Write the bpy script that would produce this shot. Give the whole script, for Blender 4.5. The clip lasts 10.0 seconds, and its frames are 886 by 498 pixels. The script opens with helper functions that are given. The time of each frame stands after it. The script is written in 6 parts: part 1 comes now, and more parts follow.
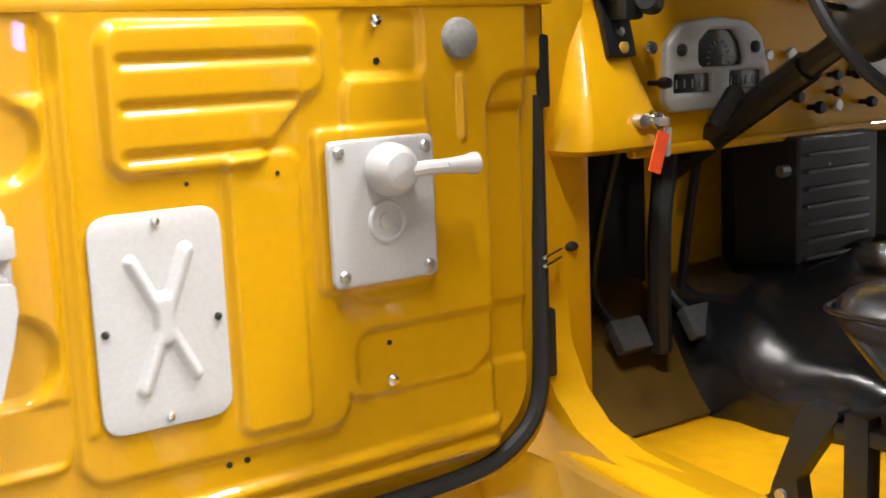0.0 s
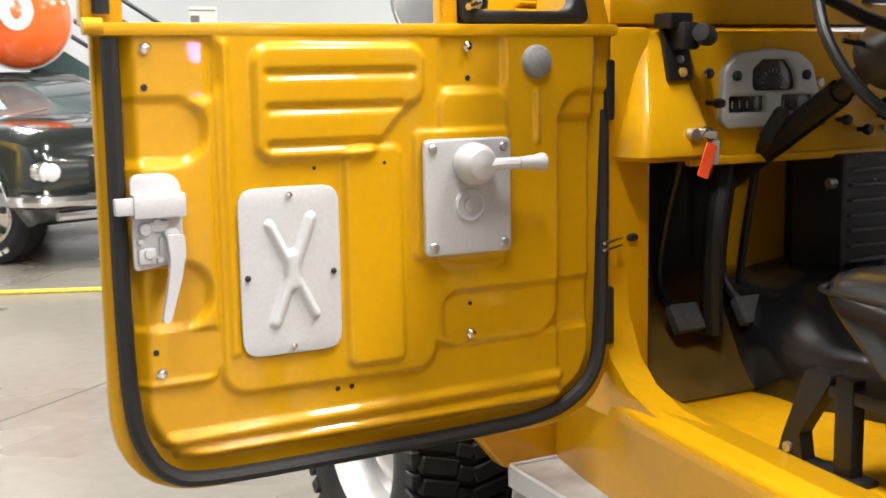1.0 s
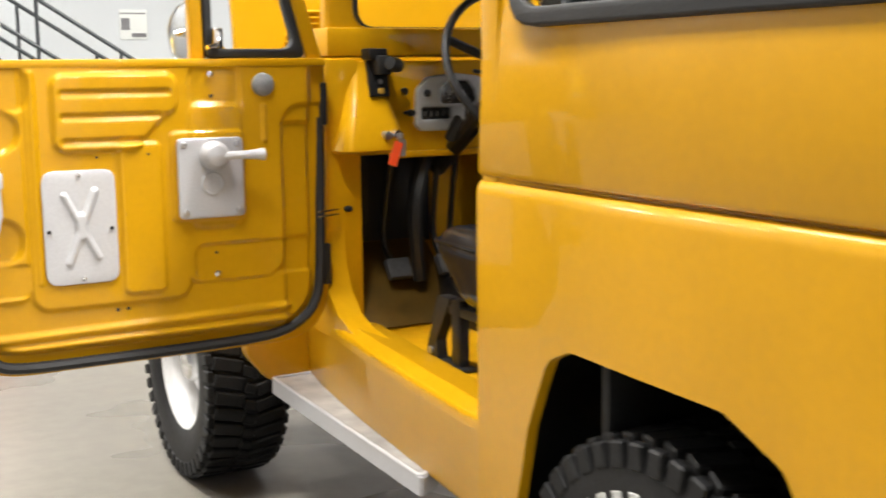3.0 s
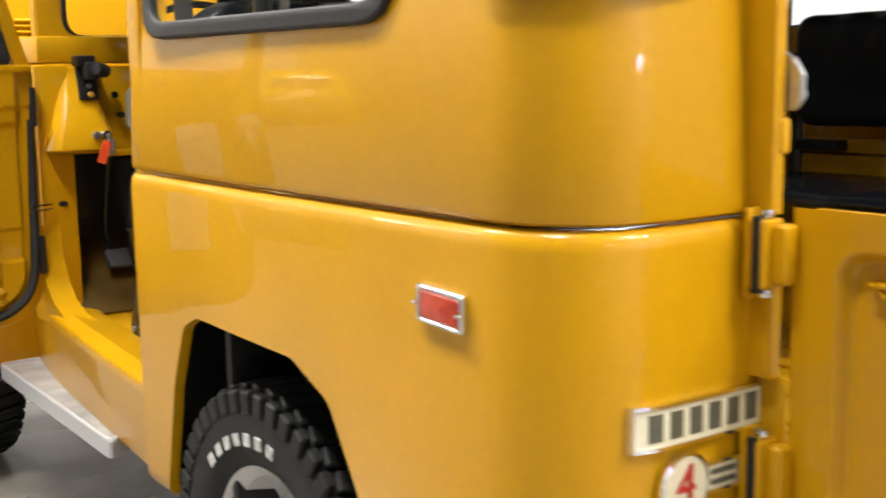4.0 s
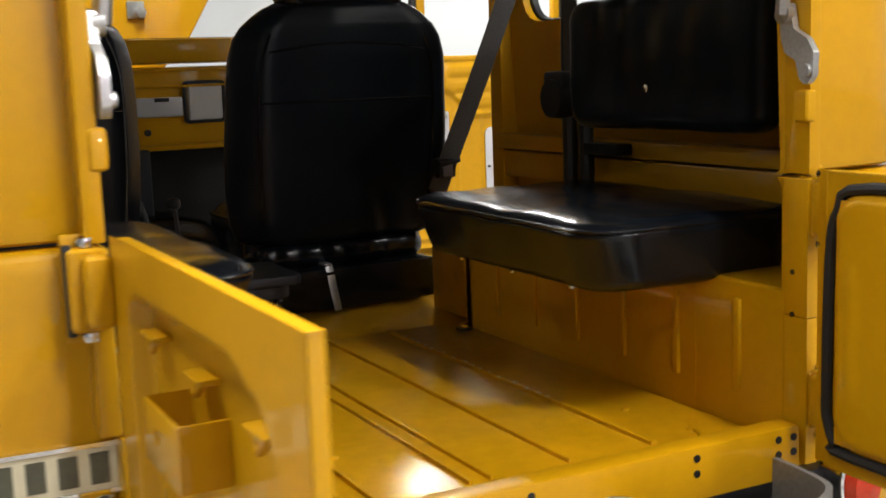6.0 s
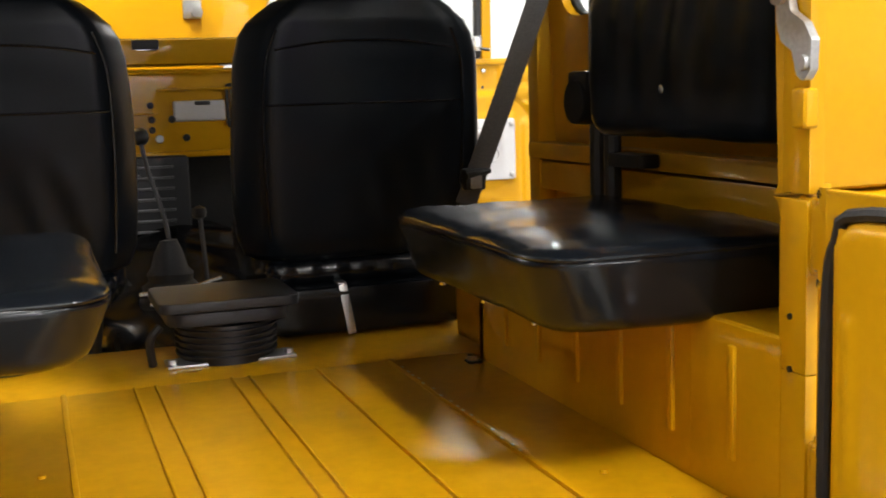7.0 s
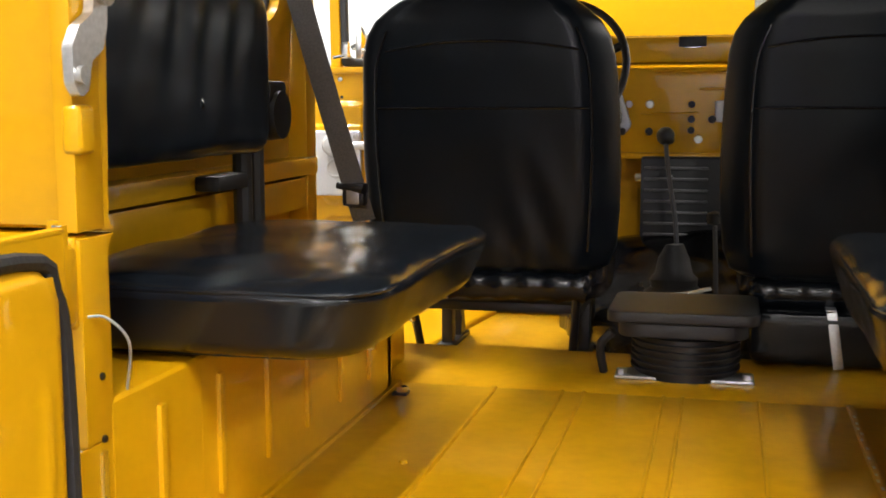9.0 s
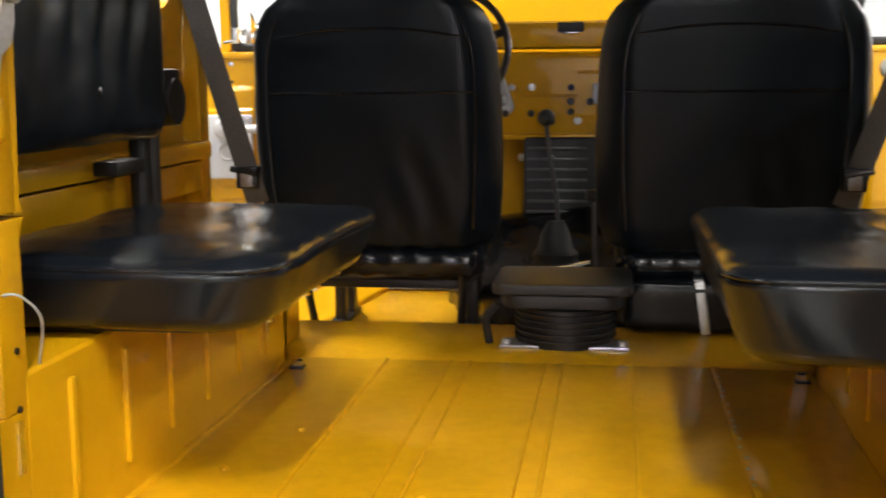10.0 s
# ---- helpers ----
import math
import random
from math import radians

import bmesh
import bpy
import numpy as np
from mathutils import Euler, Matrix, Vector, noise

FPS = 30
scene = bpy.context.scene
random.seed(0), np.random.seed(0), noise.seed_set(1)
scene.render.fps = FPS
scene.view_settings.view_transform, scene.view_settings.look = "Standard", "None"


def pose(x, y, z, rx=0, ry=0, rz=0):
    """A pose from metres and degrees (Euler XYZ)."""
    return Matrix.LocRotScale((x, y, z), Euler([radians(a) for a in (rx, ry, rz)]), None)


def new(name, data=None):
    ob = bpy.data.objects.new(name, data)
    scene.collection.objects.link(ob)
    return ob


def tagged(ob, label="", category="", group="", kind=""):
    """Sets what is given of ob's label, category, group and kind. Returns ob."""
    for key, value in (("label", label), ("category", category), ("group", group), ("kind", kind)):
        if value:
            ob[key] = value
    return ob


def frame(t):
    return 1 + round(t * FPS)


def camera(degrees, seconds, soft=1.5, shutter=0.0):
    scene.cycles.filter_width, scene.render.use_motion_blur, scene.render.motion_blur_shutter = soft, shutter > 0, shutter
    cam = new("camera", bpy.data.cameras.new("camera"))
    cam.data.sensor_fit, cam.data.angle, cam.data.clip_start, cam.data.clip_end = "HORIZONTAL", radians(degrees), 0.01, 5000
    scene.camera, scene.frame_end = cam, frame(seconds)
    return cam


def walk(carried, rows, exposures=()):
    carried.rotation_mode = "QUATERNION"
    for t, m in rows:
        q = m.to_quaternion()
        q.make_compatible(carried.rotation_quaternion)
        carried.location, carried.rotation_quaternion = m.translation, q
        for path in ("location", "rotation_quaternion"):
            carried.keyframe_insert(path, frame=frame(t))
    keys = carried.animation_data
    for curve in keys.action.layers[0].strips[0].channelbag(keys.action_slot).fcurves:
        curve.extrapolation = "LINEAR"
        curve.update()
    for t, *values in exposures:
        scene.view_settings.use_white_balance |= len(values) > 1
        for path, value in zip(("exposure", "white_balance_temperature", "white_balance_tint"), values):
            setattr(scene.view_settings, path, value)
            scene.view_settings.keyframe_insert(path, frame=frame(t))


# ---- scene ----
cam = camera(41.34, 10.0, soft=1.7, shutter=0.4)
# seconds, eye x y z, yaw, pitch, roll; the vehicle's tail is at y = 0, its nose towards +y
ROWS = [
    (0, -1.824, 0.959, 1.229, -34.88, -9.63, 2.41),
    (0.5, -1.898, 0.766, 1.232, -31.07, -9.23, 1.84),
    (1, -1.939, 0.560, 1.225, -27.20, -8.46, 0.99),
    (1.5, -1.939, 0.317, 1.222, -24.67, -7.47, 0.92),
    (2, -1.936, 0.056, 1.247, -25.17, -8.18, 0.59),
    (3.5, -1.858, -0.707, 1.273, -33.31, -8.64, 0.82),
    (4, -1.761, -0.953, 1.277, -37.08, -8.75, 1.00),
    (4.5, -1.573, -1.132, 1.280, -37.04, -8.95, 1.57),
    (5, -1.315, -1.268, 1.267, -34.52, -8.59, 1.92),
    (5.5, -1.034, -1.328, 1.262, -30.87, -8.64, 2.13),
    (7, -0.345, -1.158, 1.220, -19.55, -7.81, 1.74),
    (7.5, -0.240, -1.096, 1.210, -13.28, -7.39, 1.57),
    (8, -0.091, -1.043, 1.218, -2.86, -7.30, 0.71),
    (8.5, 0.025, -1.021, 1.215, 7.13, -7.17, 0.47),
    (9, 0.105, -1.034, 1.213, 13.66, -7.30, 0.14),
    (9.5, 0.167, -1.097, 1.222, 13.22, -7.66, 0.70),
    (10, 0.132, -1.145, 1.223, 8.33, -8.26, 0.42),
]
walk(cam, [(t, pose(x, y, z, 90 + pitch, roll, yaw)) for t, x, y, z, yaw, pitch, roll in ROWS],
     [(0.0, 0.30), (1.0, 0.14), (2.0, -0.04), (3.5, 0.22), (4.2, 0.10), (5.0, -0.30), (5.5, -0.44), (7.0, 0.42), (8.0, 0.48), (9.0, 0.56), (10.0, 0.52)])

# ---- world, lamps, exposure ----
world = bpy.data.worlds.new("hall_world")
scene.world = world
world.use_nodes = True
world.node_tree.nodes["Background"].inputs[0].default_value = (0.75, 0.8, 0.9, 1)
world.node_tree.nodes["Background"].inputs[1].default_value = 0.05
scene.view_settings.exposure = 0.0

HALL = (-9.0, 11.0, -10.0, 15.0, 5.2)  # west, east, south, north, height


def strip_lamp(x, y, length, width, watts, turn=0):
    data = bpy.data.lights.new("unseen_ceiling_lamp", "AREA")
    data.shape, data.size, data.size_y, data.energy = "RECTANGLE", length, width, watts
    data.color = (1.0, 0.97, 0.92)
    ob = new("unseen_ceiling_lamp", data)
    ob.matrix_world = pose(x, y, HALL[4] - 0.16, 0, 0, turn)
    return ob


# a strong lamp behind the tail, two over the vehicle's near side, the rest over the hall
# all out of view; many are added only to brighten bonnet, flank or hall
LAMPS = [(0.45, -2.8, 235), (-0.7, -4.0, 30), (-1.85, 2.2, 290), (-5.0, -4.05, 35), (1.9, -3.0, 150), (-2.4, 4.2, 100), (-2.3, 0.1, 165), (0.4, 0.75, 260), (6.0, 2.4, 110), (5.6, -4.05, 140)]
# the last one is added to brighten the mirrored delivery car
LAMPS += [(-3.2, -8.6, 90), (1.2, -8.6, 280), (5.2, -8.6, 180), (-5.0, 7.0, 130), (-1.1, 7.0, 180), (3.4, 7.3, 370), (6.6, 7.0, 250), (-4.5, 13.2, 85), (-1.1, 13.2, 160), (8.6, 12.0, 420), (-6.9, 10.6, 680)]
for lx, ly, watts in LAMPS:
    strip_lamp(lx, ly, 0.3, 1.3, watts)

# ---- materials ----
MATS = {}


def material(name, colour, rough=0.5, metal=0.0, coat=0.0, grain=0.0, scale=40.0, bump=0.0, blotch=0.0, blotch_scale=3.0,
             emit=0.0, glass=0.0, specular=0.5, coat_rough=0.05, rough_var=0.0):
    """A surface with two scales of variation: fine grain and broad blotches, in colour, roughness and relief."""
    mat = bpy.data.materials.new(name)
    mat.use_nodes = True
    nt = mat.node_tree
    bsdf = nt.nodes["Principled BSDF"]
    bsdf.inputs["Roughness"].default_value = rough
    bsdf.inputs["Metallic"].default_value = metal
    bsdf.inputs["Coat Weight"].default_value = coat
    bsdf.inputs["Coat Roughness"].default_value = coat_rough
    bsdf.inputs["Specular IOR Level"].default_value = specular
    bsdf.inputs["Base Color"].default_value = (*colour, 1)
    coords = nt.nodes.new("ShaderNodeTexCoord")
    if grain or blotch:
        fine = nt.nodes.new("ShaderNodeTexNoise")
        fine.inputs["Scale"].default_value, fine.inputs["Detail"].default_value = scale, 4
        broad = nt.nodes.new("ShaderNodeTexNoise")
        broad.inputs["Scale"].default_value, broad.inputs["Detail"].default_value = blotch_scale, 3
        for n in (fine, broad):
            nt.links.new(coords.outputs["Object"], n.inputs["Vector"])
        total = None
        for n, amount in ((fine, grain), (broad, blotch)):
            m = nt.nodes.new("ShaderNodeMapRange")
            m.interpolation_type = "SMOOTHSTEP"
            m.inputs["From Min"].default_value, m.inputs["From Max"].default_value = 0.22, 0.78
            m.inputs["To Min"].default_value, m.inputs["To Max"].default_value = 1 - amount, 1 + amount
            nt.links.new(n.outputs["Fac"], m.inputs["Value"])
            if total is None:
                total = m.outputs["Result"]
            else:
                mul = nt.nodes.new("ShaderNodeMath")
                mul.operation = "MULTIPLY"
                nt.links.new(total, mul.inputs[0])
                nt.links.new(m.outputs["Result"], mul.inputs[1])
                total = mul.outputs[0]
        tint = nt.nodes.new("ShaderNodeVectorMath")
        tint.operation = "SCALE"
        tint.inputs[0].default_value = colour
        nt.links.new(total, tint.inputs["Scale"])
        nt.links.new(tint.outputs["Vector"], bsdf.inputs["Base Color"])
        if rough_var:
            rv = nt.nodes.new("ShaderNodeMapRange")
            rv.inputs["From Min"].default_value, rv.inputs["From Max"].default_value = 0.3, 0.7
            rv.inputs["To Min"].default_value, rv.inputs["To Max"].default_value = max(0.02, rough - rough_var), rough + rough_var
            nt.links.new(broad.outputs["Fac"], rv.inputs["Value"])
            nt.links.new(rv.outputs["Result"], bsdf.inputs["Roughness"])
    if bump:
        bn = nt.nodes.new("ShaderNodeTexNoise")
        bn.inputs["Scale"].default_value, bn.inputs["Detail"].default_value = scale * 1.3, 3
        nt.links.new(coords.outputs["Object"], bn.inputs["Vector"])
        bp = nt.nodes.new("ShaderNodeBump")
        bp.inputs["Strength"].default_value, bp.inputs["Distance"].default_value = bump, 0.004
        nt.links.new(bn.outputs["Fac"], bp.inputs["Height"])
        nt.links.new(bp.outputs["Normal"], bsdf.inputs["Normal"])
        if coat:
            nt.links.new(bp.outputs["Normal"], bsdf.inputs["Coat Normal"])
    if emit:
        bsdf.inputs["Emission Color"].default_value = (*colour, 1)
        bsdf.inputs["Emission Strength"].default_value = emit
    if glass:
        bsdf.inputs["Transmission Weight"].default_value = glass
    MATS[name] = mat
    return mat


YELLOW = material("mustard_yellow_paint", (0.53, 0.270, 0.0025), rough=0.36, specular=0.15, coat=0.48, grain=0.03, scale=60, blotch=0.05, blotch_scale=4, coat_rough=0.025, bump=0.004)
YELLOW.node_tree.nodes["Principled BSDF"].inputs["Coat IOR"].default_value = 1.5
FLOOR_PAINT = material("worn_yellow_floor_paint", (0.50, 0.250, 0.0025), rough=0.36, specular=0.2, coat=0.42, grain=0.08, scale=35, blotch=0.10, blotch_scale=5, coat_rough=0.20, bump=0.03, rough_var=0.05)
BLACK_VINYL = material("black_vinyl", (0.0046, 0.0062, 0.0088), rough=0.21, specular=0.42, grain=0.10, scale=300, bump=0.02, blotch=0.12, blotch_scale=5, rough_var=0.02)
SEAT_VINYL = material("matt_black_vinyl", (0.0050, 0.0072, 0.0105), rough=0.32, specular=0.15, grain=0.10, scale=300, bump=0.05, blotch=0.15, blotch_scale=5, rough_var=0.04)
BLACK_RUBBER = material("black_rubber", (0.007, 0.007, 0.0075), rough=0.6, grain=0.3, scale=120, bump=0.2, blotch=0.2, blotch_scale=15)
TYRE = material("tyre_rubber", (0.008, 0.008, 0.0085), rough=0.55, specular=0.28, grain=0.35, scale=90, bump=0.3, blotch=0.3, blotch_scale=12)
BLACK_PAINT = material("black_satin_paint", (0.005, 0.005, 0.0055), rough=0.45, grain=0.2, scale=80, blotch=0.2)
DARK_PLASTIC = material("dark_grey_plastic", (0.013, 0.014, 0.017), rough=0.5, grain=0.2, scale=150, bump=0.1, blotch=0.15)
SILVER = material("silver_paint", (0.50, 0.50, 0.515), rough=0.42, metal=0.15, grain=0.05, scale=200, blotch=0.05, coat=0.3, bump=0.04)
GREY_TRIM = material("grey_cluster_paint", (0.42, 0.43, 0.43), rough=0.45, metal=0.3, grain=0.08, scale=200, blotch=0.06)
CHROME = material("chrome", (0.8, 0.8, 0.8), rough=0.12, metal=1.0, grain=0.05, scale=60, blotch=0.05)
STEEL = material("brushed_steel", (0.5, 0.5, 0.5), rough=0.35, metal=0.9, grain=0.12, scale=160, blotch=0.1)
WHITE_PAINT = material("white_wheel_paint", (0.64, 0.64, 0.64), rough=0.35, coat=0.4, grain=0.03, scale=60, blotch=0.04)
FAR_WALL = material("grey_painted_wall", (0.22, 0.22, 0.23), rough=0.6, grain=0.04, scale=25, blotch=0.06, blotch_scale=0.7, bump=0.1)
WALL = material("white_painted_wall", (0.64, 0.65, 0.675), rough=0.6, grain=0.03, scale=25, blotch=0.04, blotch_scale=0.7, bump=0.1)
CONCRETE = material("sealed_concrete", (0.185, 0.170, 0.145), rough=0.3, grain=0.10, scale=14, blotch=0.10, blotch_scale=0.9, bump=0.03, rough_var=0.1)
RED_LENS = material("red_lamp_lens", (0.46, 0.028, 0.003), rough=0.2, coat=0.4, grain=0.15, scale=90, blotch=0.1)
GLASS = material("clear_glass", (0.95, 0.98, 0.97), rough=0.02, glass=1.0)
GLASS.node_tree.nodes["Principled BSDF"].inputs["IOR"].default_value = 1.05


# ---- builders ----
def rounded(points, radius, steps=5):
    """A polygon with its corners rounded; a point may carry a radius of its own."""
    out = []
    n = len(points)
    for i in range(n):
        p = Vector(points[i][:2])
        r = points[i][2] if len(points[i]) > 2 else radius
        a, b = Vector(points[i - 1][:2]) - p, Vector(points[(i + 1) % n][:2]) - p
        la, lb = a.length, b.length
        if r <= 0 or la < 1e-6 or lb < 1e-6:
            out.append(tuple(p))
            continue
        ang = a.angle(b)
        cut = min(r / math.tan(max(ang / 2, 0.05)), la * 0.49, lb * 0.49)
        s, e = p + a / la * cut, p + b / lb * cut
        for k in range(steps + 1):
            u = k / steps
            out.append(tuple(s * (1 - u) ** 2 + p * 2 * u * (1 - u) + e * u ** 2))
    return out


def rect(x0, y0, x1, y1, r=0.0, steps=5):
    pts = [(x0, y0), (x1, y0), (x1, y1), (x0, y1)]
    return rounded(pts, r, steps) if r else pts


def plate(outlines, depth, bevel=0.0, res=2):
    """A flat sheet in the xy plane, depth thick about z = 0, with holes; a bmesh."""
    cu = bpy.data.curves.new("tmp", "CURVE")
    cu.dimensions, cu.fill_mode = "2D", "BOTH"
    cu.extrude = max(depth / 2 - bevel, 0.0001)
    cu.bevel_depth, cu.bevel_resolution, cu.offset = bevel, res, -bevel
    for pts in outlines:
        sp = cu.splines.new("POLY")
        sp.points.add(len(pts) - 1)
        for q, p in zip(sp.points, pts):
            q.co = (p[0], p[1], 0, 1)
        sp.use_cyclic_u = True
    ob = bpy.data.objects.new("tmp", cu)
    me = bpy.data.meshes.new_from_object(ob)
    bm = bmesh.new()
    bm.from_mesh(me)
    bmesh.ops.remove_doubles(bm, verts=bm.verts, dist=1e-5)
    bpy.data.objects.remove(ob)
    bpy.data.curves.remove(cu)
    bpy.data.meshes.remove(me)
    return bm


def tube(points, radius, segs=10, closed=False, smooth=True):
    """A round bar along points."""
    cu = bpy.data.curves.new("tmp", "CURVE")
    cu.dimensions, cu.fill_mode = "3D", "FULL"
    cu.bevel_depth, cu.bevel_resolution, cu.use_fill_caps = radius, max(1, segs // 4), True
    sp = cu.splines.new("POLY")
    sp.points.add(len(points) - 1)
    for q, p in zip(sp.points, points):
        q.co = (*p, 1)
    sp.use_cyclic_u = closed
    ob = bpy.data.objects.new("tmp", cu)
    me = bpy.data.meshes.new_from_object(ob)
    bm = bmesh.new()
    bm.from_mesh(me)
    bpy.data.objects.remove(ob)
    bpy.data.curves.remove(cu)
    bpy.data.meshes.remove(me)
    return bm


def bezier(points, steps=8):
    """A smooth path through points (Catmull-Rom)."""
    out = []
    p = [Vector(q) for q in points]
    for i in range(len(p) - 1):
        a, b, c, d = p[max(i - 1, 0)], p[i], p[i + 1], p[min(i + 2, len(p) - 1)]
        for k in range(steps):
            t = k / steps
            out.append(0.5 * (2 * b + (c - a) * t + (2 * a - 5 * b + 4 * c - d) * t * t + (3 * b - a - 3 * c + d) * t ** 3))
    out.append(p[-1])
    return [tuple(q) for q in out]


def box(x0, x1, y0, y1, z0, z1, bevel=0.004, segs=2):
    bm = bmesh.new()
    bmesh.ops.create_cube(bm, size=1)
    bmesh.ops.transform(bm, matrix=Matrix.Translation(((x0 + x1) / 2, (y0 + y1) / 2, (z0 + z1) / 2)) @ Matrix.Diagonal((abs(x1 - x0), abs(y1 - y0), abs(z1 - z0), 1)), verts=bm.verts)
    if bevel:
        bmesh.ops.bevel(bm, geom=bm.edges[:], offset=bevel, segments=segs, affect="EDGES", profile=0.6)
    return bm


def lathe(profile, segs=32, axis="z"):
    """Turns a profile of (radius, height) round an axis."""
    bm = bmesh.new()
    rings = []
    for r, h in profile:
        ring = []
        for k in range(segs):
            a = 2 * math.pi * k / segs
            c, s = r * math.cos(a), r * math.sin(a)
            ring.append(bm.verts.new({"z": (c, s, h), "x": (h, c, s), "y": (s, h, c)}[axis]))
        rings.append(ring)
    for a, b in zip(rings, rings[1:]):
        for k in range(segs):
            bm.faces.new((a[k], a[(k + 1) % segs], b[(k + 1) % segs], b[k]))
    if len(profile) > 3 and profile[0][0] > 0.002 and profile[-1][0] > 0.002:
        for k in range(segs):
            bm.faces.new((rings[-1][k], rings[-1][(k + 1) % segs], rings[0][(k + 1) % segs], rings[0][k]))
    else:
        for ring, r, flip in ((rings[0], profile[0][0], True), (rings[-1], profile[-1][0], False)):
            if r <= 0.002 or len(profile) < 4:
                bm.faces.new(ring[::-1] if flip else ring)
    bmesh.ops.remove_doubles(bm, verts=bm.verts, dist=1e-5)
    bmesh.ops.recalc_face_normals(bm, faces=bm.faces)
    return bm


def prism(outline, x0, x1, axis="x"):
    """An outline swept along an axis: for axis x the outline holds (y, z), for y (x, z), for z (x, y)."""
    bm = bmesh.new()
    put = {"x": lambda p, h: (h, p[0], p[1]), "y": lambda p, h: (p[0], h, p[1]), "z": lambda p, h: (p[0], p[1], h)}[axis]
    a = [bm.verts.new(put(p, x0)) for p in outline]
    b = [bm.verts.new(put(p, x1)) for p in outline]
    n = len(outline)
    for k in range(n):
        bm.faces.new((a[k], a[(k + 1) % n], b[(k + 1) % n], b[k]))
    bm.faces.new(a[::-1])
    bm.faces.new(b)
    bmesh.ops.recalc_face_normals(bm, faces=bm.faces)
    return bm


def moved(bm, m):
    bmesh.ops.transform(bm, matrix=m, verts=bm.verts)
    if m.to_3x3().determinant() < 0:
        bmesh.ops.reverse_faces(bm, faces=bm.faces)
    return bm


def joined(*bms):
    out = bmesh.new()
    for bm in bms:
        me = bpy.data.meshes.new("tmp")
        bm.to_mesh(me)
        bm.free()
        out.from_mesh(me)
        bpy.data.meshes.remove(me)
    return out


def carved(bm, *cutters):
    """bm with the cutters taken out of it."""
    me = bpy.data.meshes.new("tmp")
    bm.to_mesh(me)
    bm.free()
    ob = new("tmp", me)
    tools = []
    for c in cutters:
        cm = bpy.data.meshes.new("tmp")
        c.to_mesh(cm)
        c.free()
        co = new("tmp", cm)
        tools.append(co)
        mod = ob.modifiers.new("cut", "BOOLEAN")
        mod.operation, mod.object, mod.solver = "DIFFERENCE", co, "EXACT"
    bpy.context.view_layer.update()
    res = bpy.data.meshes.new_from_object(ob.evaluated_get(bpy.context.evaluated_depsgraph_get()))
    out = bmesh.new()
    out.from_mesh(res)
    for o in (ob, *tools):
        d = o.data
        bpy.data.objects.remove(o)
        bpy.data.meshes.remove(d)
    bpy.data.meshes.remove(res)
    return out


def finish(bm, name, mat, smooth=True, angle=32):
    bmesh.ops.recalc_face_normals(bm, faces=bm.faces)
    me = bpy.data.meshes.new(name)
    if smooth:
        for f in bm.faces:
            f.smooth = True
        lim = radians(angle)
        for e in bm.edges:
            e.smooth = len(e.link_faces) == 2 and e.calc_face_angle(4.0) < lim
    bm.to_mesh(me)
    bm.free()
    me.materials.append(mat)
    return me


def thing(name, bm, mat, label="", category="", group="", kind="", smooth=True, angle=32):
    return tagged(new(name, finish(bm, name, mat, smooth, angle)), label, category, group, kind)


def group_of(name, label, category, group="", at=(0, 0, 0)):
    ob = new(name)
    ob.empty_display_size = 0.1
    ob.location = at
    bpy.context.view_layer.update()
    return tagged(ob, label, category, group)


def part(name, bm, mat, parent, label="", smooth=True, angle=32):
    """One mesh object under a thing or a part; bm is in world metres."""
    ob = new(name, finish(bm, name, mat, smooth, angle))
    ob.parent = parent
    top = parent
    shift = Vector()
    while top:
        shift += top.location
        top = top.parent
    if shift.length > 0:
        for v in ob.data.vertices:
            v.co -= shift
    if label:
        ob["label"] = label
    return ob

# ---- hall ----
W0, E0, S0, N0, H0 = HALL
thing("floor", box(W0 - 0.2, E0 + 0.2, S0 - 0.2, N0 + 0.2, -0.2, 0.0, 0), CONCRETE, "sealed beige concrete showroom floor", kind="structure", smooth=False)
thing("wall_north", box(W0, E0, N0, N0 + 0.2, 0, H0, 0), WALL, "plain white painted hall wall", kind="structure", smooth=False)
thing("wall_south", box(W0, E0, S0 - 0.2, S0, 0, H0, 0), WALL, "plain white painted hall wall", kind="structure", smooth=False)
thing("wall_west", box(W0 - 0.2, W0, S0, N0, 0, H0, 0), FAR_WALL, "plain grey painted hall wall", kind="structure", smooth=False)
thing("wall_east", box(E0, E0 + 0.2, S0, N0, 0, H0, 0), WALL, "plain white painted hall wall", kind="structure", smooth=False)
CEIL = material("grey_ceiling", (0.22, 0.225, 0.23), rough=0.8, grain=0.05, scale=20, blotch=0.06, blotch_scale=1)
thing("ceiling", box(W0, E0, S0, N0, H0, H0 + 0.2, 0), CEIL, "grey painted hall ceiling", kind="structure", smooth=False)

# ---- the yellow off-road vehicle ----
car = group_of("off_road_vehicle", "mustard-yellow vintage off-road wagon with its doors open", "car")
HALF = 0.836


def side_profile(steps=10):
    """Plan of the tub's left flank, from the door post back round the corner to the tail opening."""
    pts = [(-0.822, 1.362), (-0.830, 1.15), (-0.835, 0.9), (-HALF, 0.6), (-HALF, 0.3)]
    cx, cy, rx, ry = -0.680, 0.195, 0.156, 0.169
    for k in range(steps + 1):
        a = math.pi + math.pi / 2 * k / steps
        pts.append((cx + rx * math.cos(a), cy + ry * math.sin(a)))
    return pts + [(-0.62, 0.022), (-0.55, 0.019), (-0.509, 0.018)]


